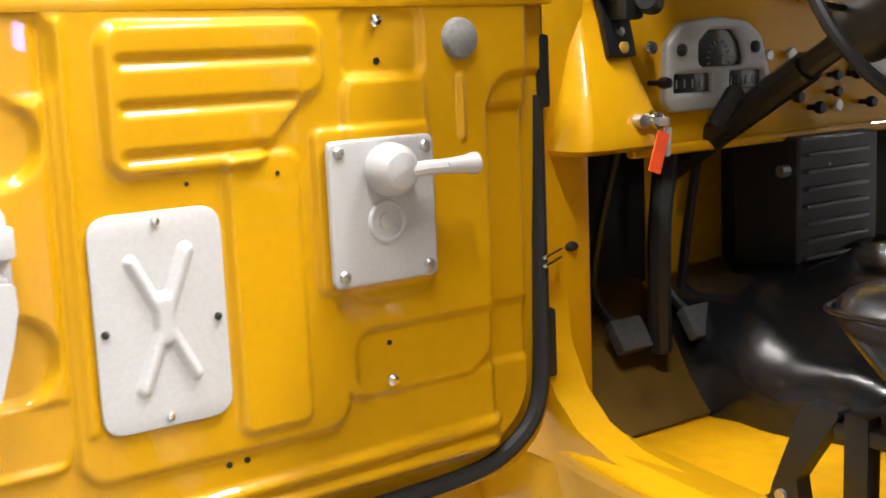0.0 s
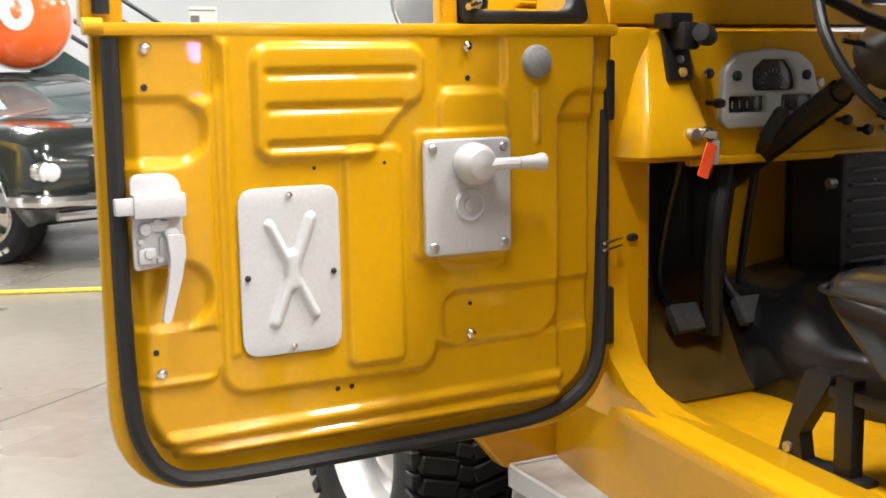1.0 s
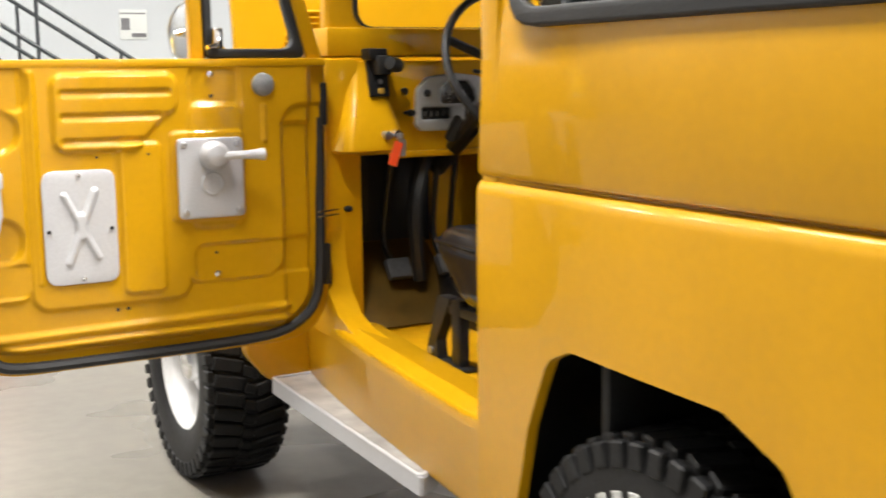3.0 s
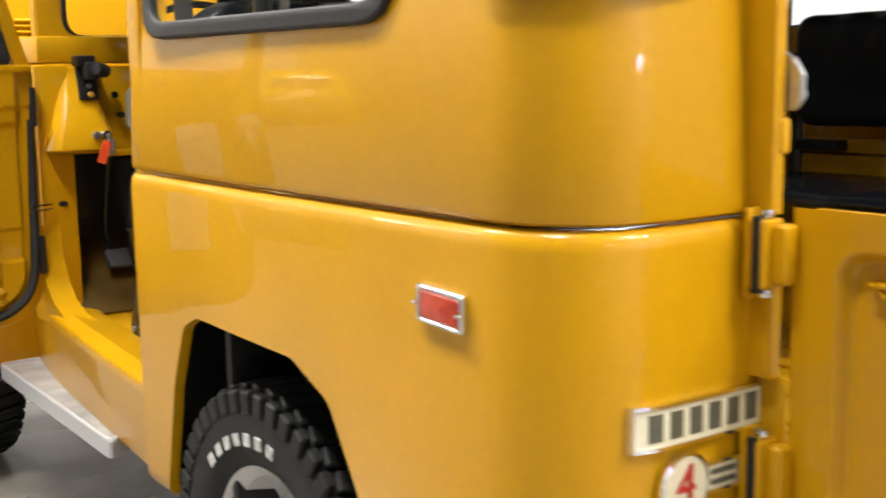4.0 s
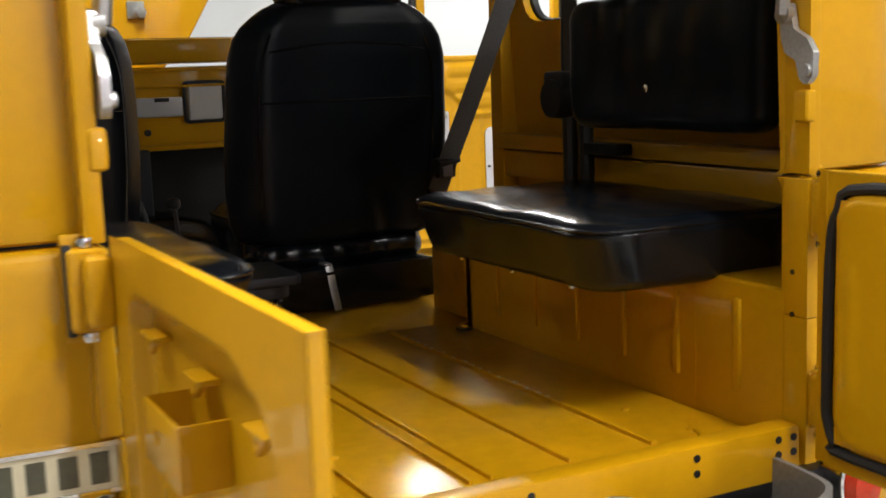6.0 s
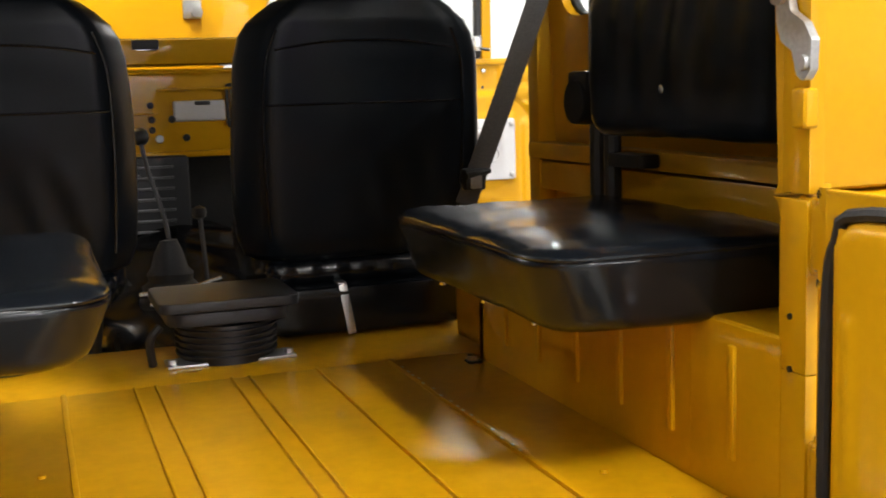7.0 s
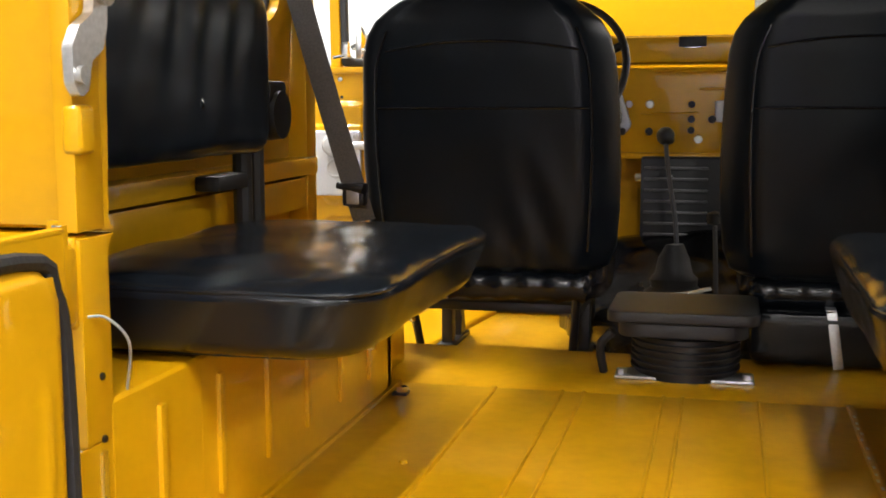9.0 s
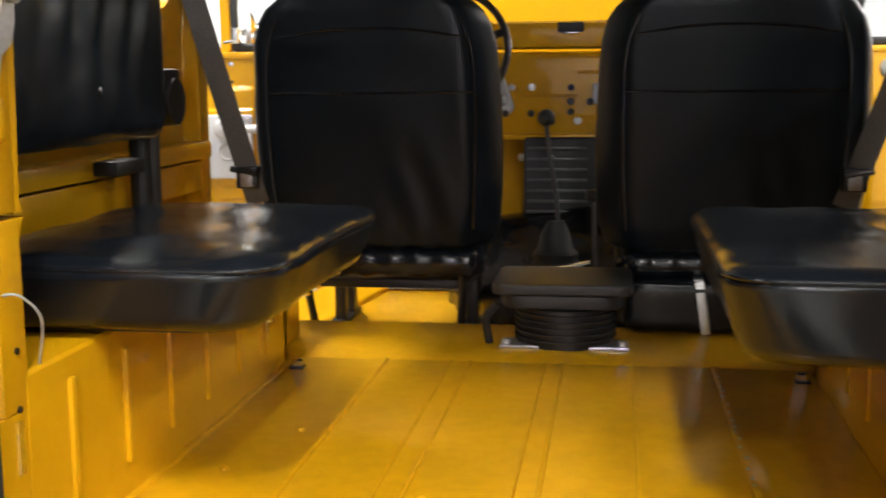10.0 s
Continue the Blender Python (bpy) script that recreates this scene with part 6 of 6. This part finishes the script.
# round sign: orange globe with plain blue shapes
sign = group_of("globe_sign", "big glossy orange globe sign with blue shapes", "sign", at=(-0.775, 10.5, 1.72))
ORANGE = material("orange_sign_plastic", (0.85, 0.13, 0.015), rough=0.2, coat=0.8, grain=0.03, scale=30, blotch=0.05)
BLUE = material("blue_sign_print", (0.02, 0.06, 0.28), rough=0.3, grain=0.05, scale=60)
R = 0.395
prof = [(0.0005, -R * 0.62)] + [(R * math.sin(math.pi * k / 16), -R * 0.62 * math.cos(math.pi * k / 16)) for k in range(1, 16)] + [(0.0005, R * 0.62)]
part("globe", moved(lathe(prof, 40, "y"), Matrix.Translation((-0.775, 10.5, 1.72))), ORANGE, sign)
part("rim", moved(lathe([(R - 0.004, -0.012), (R + 0.012, -0.006), (R + 0.012, 0.012), (R - 0.004, 0.012)], 40, "y"), Matrix.Translation((-0.775, 10.5, 1.72))), WHITE_PAINT, sign, "white rim")


def on_globe(x, z, off):
    r2 = max(0.0, 1 - ((x + 0.775) ** 2 + (z - 1.72) ** 2) / R ** 2)
    return 10.5 - R * 0.62 * math.sqrt(r2) - off


for (cx, cz, rx, rz, w, m, off) in ((-0.835, 1.775, 0.085, 0.115, 0.062, "white_wheel_paint", 0.004), (-0.835, 1.775, 0.085, 0.115, 0.048, "blue_sign_print", 0.010)):
    pts = []
    for k in range(40):
        a = 2 * math.pi * k / 40
        x, z = cx + rx * math.cos(a), cz + rz * math.sin(a)
        pts.append((x, on_globe(x, z, off), z))
    bm = tube(pts, w * 0.72, 8, True)
    part("emblem", moved(bm, Matrix.Translation((0, on_globe(cx, cz, 0), 0)) @ Matrix.Diagonal((1, 0.12, 1, 1)) @ Matrix.Translation((0, -on_globe(cx, cz, 0) , 0))), MATS[m], sign)
bar = [(x, on_globe(x, z, 0.006), z) for x, z in ((-1.05, 1.87), (-1.0, 1.88), (-0.985, 1.78), (-1.0, 1.66), (-1.01, 1.60))]
part("emblem", tube(bar, 0.03, 8), BLUE, sign)
part("bracket", box(-0.80, -0.75, 10.7, 14.9, 1.70, 1.74, 0.005), RAIL, sign)
sign.location.x += 0.19

# notices on the wall
PAPER = material("white_paper", (0.82, 0.82, 0.80), rough=0.7, grain=0.03, scale=40)
NOTE = material("yellow_paper", (0.95, 0.72, 0.02), rough=0.7, grain=0.03, scale=40)
INK = material("grey_ink", (0.2, 0.19, 0.2), rough=0.7, grain=0.2, scale=60, blotch=0.2)
thing("wall_notice", box(1.96, 2.19, 14.985, 14.996, 2.30, 2.62, 0.002), NOTE, "bright yellow paper notice on the white wall", "notice")
post = group_of("wall_poster", "white printed poster on the white wall", "poster", at=(1.86, 14.99, 2.0))
part("sheet", box(1.66, 2.02, 14.985, 14.996, 1.72, 2.10, 0.002), PAPER, post)
part("print_block", joined(box(1.68, 1.79, 14.980, 14.986, 1.84, 1.99, 0), box(1.67, 2.00, 14.980, 14.986, 2.045, 2.06, 0), box(1.81, 2.0, 14.980, 14.986, 1.75, 1.80, 0)), INK, post)
post.location.x += 0.33

# dark coupe parked beyond the rope
coupe = group_of("parked_coupe", "glossy black-green vintage coupe with chrome wheels", "car", at=(-0.9, 9.9, 0))
DARKCAR = material("dark_green_car_paint", (0.012, 0.016, 0.014), rough=0.2, coat=1.0, grain=0.1, scale=50, blotch=0.1, coat_rough=0.03)
CARGLASS = material("car_glass", (0.11, 0.145, 0.15), rough=0.05, coat=1.0, grain=0.1, scale=5, blotch=0.25, blotch_scale=2)
# its own axes: u forward, v left; nose towards the right and the viewer
head = radians(-70)
C = Matrix.Translation((-0.60, 10.24, 0)) @ Matrix.Rotation(head, 4, "Z")
secs = []
for u, w, z0, zs, zt in ((-3.0, 1.5, 0.45, 0.80, 0.86), (-2.7, 1.76, 0.30, 0.86, 0.93), (-1.5, 1.84, 0.24, 0.90, 0.97), (0.0, 1.84, 0.24, 0.90, 0.98), (0.9, 1.82, 0.25, 0.88, 0.97), (1.45, 1.78, 0.28, 0.83, 0.92), (1.62, 1.70, 0.36, 0.78, 0.86), (1.68, 1.60, 0.45, 0.72, 0.78)):
    half = [(w / 2 * 0.90, z0), (w / 2, z0 + 0.14), (w / 2, (z0 + zs) / 2), (w / 2 * 0.975, zs), (w / 2 * 0.86, zt - 0.015), (w / 2 * 0.4, zt), (0, zt + 0.012)]
    ring = half + [(-a, b) for a, b in half[::-1][1:]]
    secs.append([(u, a, b) for a, b in ring])
body = loft(secs)
wells = [prism([(1.02 + 0.36 * math.cos(2 * math.pi * k / 28), 0.34 + 0.36 * math.sin(2 * math.pi * k / 28)) for k in range(28)], -0.95, -0.62, "y"), prism([(-1.72 + 0.36 * math.cos(2 * math.pi * k / 28), 0.34 + 0.36 * math.sin(2 * math.pi * k / 28)) for k in range(28)], -0.95, -0.62, "y")]
part("body", moved(carved(body, *wells), C), DARKCAR, coupe, angle=40)
roof_rings = []
for z, u0, u1, w in ((0.93, -2.3, 0.42, 1.62), (0.98, -2.2, 0.32, 1.56), (1.225, -1.75, -0.10, 1.28), (1.285, -1.6, -0.24, 1.20), (1.305, -1.3, -0.5, 0.9)):
    roof_rings.append([(x, y, z) for x, y in rounded([(u0, -w / 2), (u1, -w / 2), (u1 , w / 2), (u0, w / 2)], 0.12, 4)])
part("cabin", moved(loft(roof_rings[2:]), C), DARKCAR, coupe)
part("cabin_glass", moved(loft(roof_rings[:3]), C), CARGLASS, coupe, "pale tinted glass", angle=60)
for y0, y1 in ((-0.77, -0.62), (0.77, 0.62)):
    part("pillar", moved(tube([(0.38, y0, 0.95), (-0.09, y1, 1.23)], 0.016), C), CHROME, coupe)
for va, vb in ((-0.45, -0.05), (0.2, 0.55)):
    part("wiper", moved(tube([(0.43, va, 0.965), (0.36, vb, 1.02)], 0.008), C), CHROME, coupe)
part("sun_card", moved(moved(box(-0.16, 0.16, -0.003, 0.003, -0.09, 0.09, 0), Matrix.Translation((0.175, -0.47, 1.075)) @ pose(0, 0, 0, -57, 0, 90)), C), material("pale_blue_card", (0.45, 0.70, 0.72), rough=0.6, grain=0.05, scale=30), coupe)
for vy in (-0.76, 0.76):
    hl = part("headlight", moved(moved(lathe([(0.0005, 0.075), (0.08, 0.06), (0.096, 0.03), (0.10, -0.02)], 28, "x"), Matrix.Translation((1.60, vy, 0.645))), C), CHROME, coupe, "round headlight in chrome ring")
    part("headlight_glass", moved(moved(lathe([(0.0005, 0.092), (0.05, 0.086), (0.078, 0.066)], 28, "x"), Matrix.Translation((1.60, vy, 0.645))), C), WHITE_PAINT, hl)
part("front_bumper", moved(joined(tube(bezier([(1.45, -0.93, 0.46), (1.66, -0.86, 0.46), (1.78, -0.5, 0.46), (1.80, 0, 0.46), (1.78, 0.5, 0.46), (1.66, 0.86, 0.46), (1.45, 0.93, 0.46)], 6), 0.045), tube([(1.70, -0.75, 0.36), (1.72, -0.45, 0.36)], 0.035)), C), CHROME, coupe)
part("grille", moved(box(1.60, 1.69, -0.5, 0.5, 0.54, 0.74, 0.02), C), BLACK_PAINT, coupe)
for u, v in ((1.02, -0.80), (-1.72, -0.80), (1.02, 0.80), (-1.72, 0.80)):
    s = -1 if v < 0 else 1
    hub = Matrix.Translation((u, v, 0.34)) @ Matrix.Rotation(radians(20 if u > 0 else 0), 4, "Z")
    wt = part("road_wheel", moved(moved(lathe([(0.19, -0.10), (0.24, -0.115), (0.30, -0.11), (0.335, -0.085), (0.34, 0), (0.335, 0.085), (0.30, 0.11), (0.24, 0.115), (0.19, 0.10)], 40, "y"), hub), C), TYRE, coupe)
    part("rally_rim", moved(moved(lathe([(0.20, 0.112 * s), (0.185, 0.118 * s), (0.17, 0.09 * s), (0.14, 0.07 * s), (0.10, 0.085 * s), (0.06, 0.09 * s), (0.055, 0.12 * s), (0.0005, 0.125 * s)], 32, "y"), hub), C), CHROME, wt, "chrome rally wheel")
    for a in (0, 72, 144, 216, 288):
        part("rim_slot", moved(moved(lathe([(0.030, 0.072 * s), (0.030, 0.096 * s), (0.0005, 0.097 * s)], 14, "y"), hub @ Matrix.Rotation(radians(a), 4, "Y") @ Matrix.Translation((0, 0, 0.118)) @ Matrix.Diagonal((0.8, 1, 1.1, 1))), C), BLACK_PAINT, wt)
    for a in (-34, -20, -6, 8, 22, 150, 164, 178, 192, 206):
        part("letter_bar", moved(moved(box(-0.022, 0.022, 0.112 * s - 0.003, 0.112 * s + 0.003, 0.255, 0.285, 0), hub @ Matrix.Rotation(radians(a), 4, "Y")), C), MATS["white_sidewall_rubber"], wt)
part("trim_strip", moved(joined(box(-2.6, 0.6, -0.925, -0.915, 0.33, 0.345, 0.002), tube([(1.02 + 0.365 * math.cos(math.pi * k / 16), -0.925, 0.34 + 0.365 * math.sin(math.pi * k / 16)) for k in range(17)], 0.008)), C), CHROME, coupe)
# second dark car behind it, only its roofline shows
far = group_of("parked_sedan", "black sedan parked behind the coupe", "car", at=(-3.6, 12.2, 0))
far_rings = [[(x - 3.6, y + 12.2, z) for x, y in rounded([(-w / 2, -1.9), (w / 2, -1.9), (w / 2, 1.9), (-w / 2, 1.9)], 0.4, 4)] for z, w in ((0.25, 1.7), (0.5, 1.8), (0.9, 1.75))]
part("body", loft(far_rings), DARKCAR, far)
part("cabin", loft([[(x - 3.6, y + 12.2, z) for x, y in rounded([(-w / 2, -l), (w / 2, -l), (w / 2, l), (-w / 2, l)], 0.3, 4)] for z, w, l in ((0.9, 1.6, 1.2), (1.35, 1.2, 0.7), (1.40, 1.0, 0.5))]), CARGLASS, far)
# small bright yellow delivery car at the far end of the hall, mirrored in the flank
LEMON = material("lemon_yellow_paint", (0.80, 0.52, 0.01), rough=0.25, coat=0.8, grain=0.03, scale=40, blotch=0.04)
van = group_of("delivery_car", "small bright yellow vintage delivery car with round headlights", "car", at=(-7.1, 11.6, 0))
V = Matrix.Translation((-7.1, 11.6, 0)) @ Matrix.Rotation(radians(28), 4, "Z")
shell_rings = []
for v, w, z0, z1 in ((-0.95, 1.06, 0.38, 0.74), (-0.92, 1.20, 0.32, 0.86), (-0.80, 1.30, 0.28, 0.93), (-0.40, 1.36, 0.26, 0.98), (0.4, 1.40, 0.26, 1.0), (2.0, 1.38, 0.28, 0.98), (2.3, 1.2, 0.36, 0.80)):
    shell_rings.append([(x, v, z) for x, z in rounded([(-w / 2, z0), (w / 2, z0), (w / 2 * 0.96, z1), (-w / 2 * 0.96, z1)], 0.16, 5)])
part("body", moved(loft(shell_rings), V), LEMON, van, angle=45)
cab_rings = [[(x, y, z) for x, y in rounded([(-w / 2, y0), (w / 2, y0), (w / 2, y1), (-w / 2, y1)], 0.22, 5)] for z, w, y0, y1 in ((0.95, 1.32, -0.36, 2.0), (1.30, 1.20, -0.20, 1.9), (1.46, 1.02, -0.02, 1.75), (1.52, 0.70, 0.2, 1.5))]
part("cab", moved(loft(cab_rings), V), LEMON, van, angle=45)
part("windscreen", moved(moved(plate([rounded([(-0.46, -0.13), (0.46, -0.13), (0.41, 0.13), (-0.41, 0.13)], 0.05)], 0.02, 0.005), Matrix.Translation((0, -0.285, 1.14)) @ pose(0, 0, 0, 66, 0, 0)), V), CARGLASS, van, "pale windscreen glass")
for sx in (-0.45, 0.45):
    lampv = part("headlight", moved(moved(lathe([(0.0005, -0.06), (0.075, -0.05), (0.09, -0.02), (0.095, 0.06)], 28, "y"), Matrix.Translation((sx, -0.93, 0.68))), V), WHITE_PAINT, van, "round white headlight")
    part("wheel", moved(moved(lathe([(0.0005, -0.08), (0.15, -0.085), (0.22, -0.08), (0.28, -0.06), (0.29, 0), (0.28, 0.06), (0.22, 0.08), (0.0005, 0.08)], 32, "x"), Matrix.Translation((sx * 1.36, -0.45, 0.29))), V), TYRE, van)
    part("wheel", moved(moved(lathe([(0.0005, -0.08), (0.15, -0.085), (0.22, -0.08), (0.28, -0.06), (0.29, 0), (0.28, 0.06), (0.22, 0.08), (0.0005, 0.08)], 32, "x"), Matrix.Translation((sx * 1.36, 1.5, 0.29))), V), TYRE, van)
part("bumper", moved(tube(bezier([(-0.66, -0.86, 0.40), (-0.5, -1.0, 0.40), (0, -1.03, 0.40), (0.5, -1.0, 0.40), (0.66, -0.86, 0.40)], 6), 0.035), V), CHROME, van)
part("grille", moved(box(-0.22, 0.22, -0.965, -0.93, 0.50, 0.60, 0.01), V), WHITE_PAINT, van, "white grille bar")
# red and white machine panels far off on the east side
CAB = material("red_cabinet_paint", (0.50, 0.03, 0.02), rough=0.35, coat=0.3, grain=0.05, scale=30)
for y, z0, z1 in ((10.3, 0.0, 1.75),):
    cb = group_of("tool_cabinet", "tall red steel tool cabinet by the wall", "cabinet", at=(10.6, y, 0))
    part("body", box(10.3, 10.95, y - 0.5, y + 0.5, z0, z1, 0.01), CAB, cb)
    for k in range(5):
        part("drawer", box(10.285, 10.302, y - 0.46, y + 0.46, 0.15 + 0.31 * k, 0.42 + 0.31 * k, 0.006), CAB, cb)

# far-wall violet sign and white stand-in for daylight, placed to mirror in the paint
def glow_panel(label, x0, x1, z0, z1, glow):
    """A framed glowing panel added on the south wall."""
    toS = Matrix.Translation((0, -9.965, 0)) @ Matrix(((1, 0, 0, 0), (0, 0, 1, 0), (0, 1, 0, 0), (0, 0, 0, 1)))
    lb = group_of("wall_glow_panel", label, "sign", at=((x0 + x1) / 2, -9.95, z0))
    part("frame", moved(plate([rect(x0 - 0.03, z0 - 0.03, x1 + 0.03, z1 + 0.03, 0.04), rect(x0 + 0.01, z0 + 0.01, x1 - 0.01, z1 - 0.01, 0.03)[::-1]], 0.05, 0.006), toS), BLACK_PAINT, lb)
    part("panel", moved(plate([rect(x0, z0, x1, z1, 0.03)], 0.03, 0.004), toS), glow, lb, "glowing panel")


glow_panel("violet glowing light box sign on the far hall wall", 1.92, 2.18, 1.46, 1.90, material("violet_light_panel", (0.50, 0.28, 1.0), emit=55.0))
glow_panel("bright white glowing panel standing in for daylight on the far wall", 2.55, 3.05, 1.42, 1.88, material("white_light_panel", (1.0, 0.97, 0.92), emit=100.0))
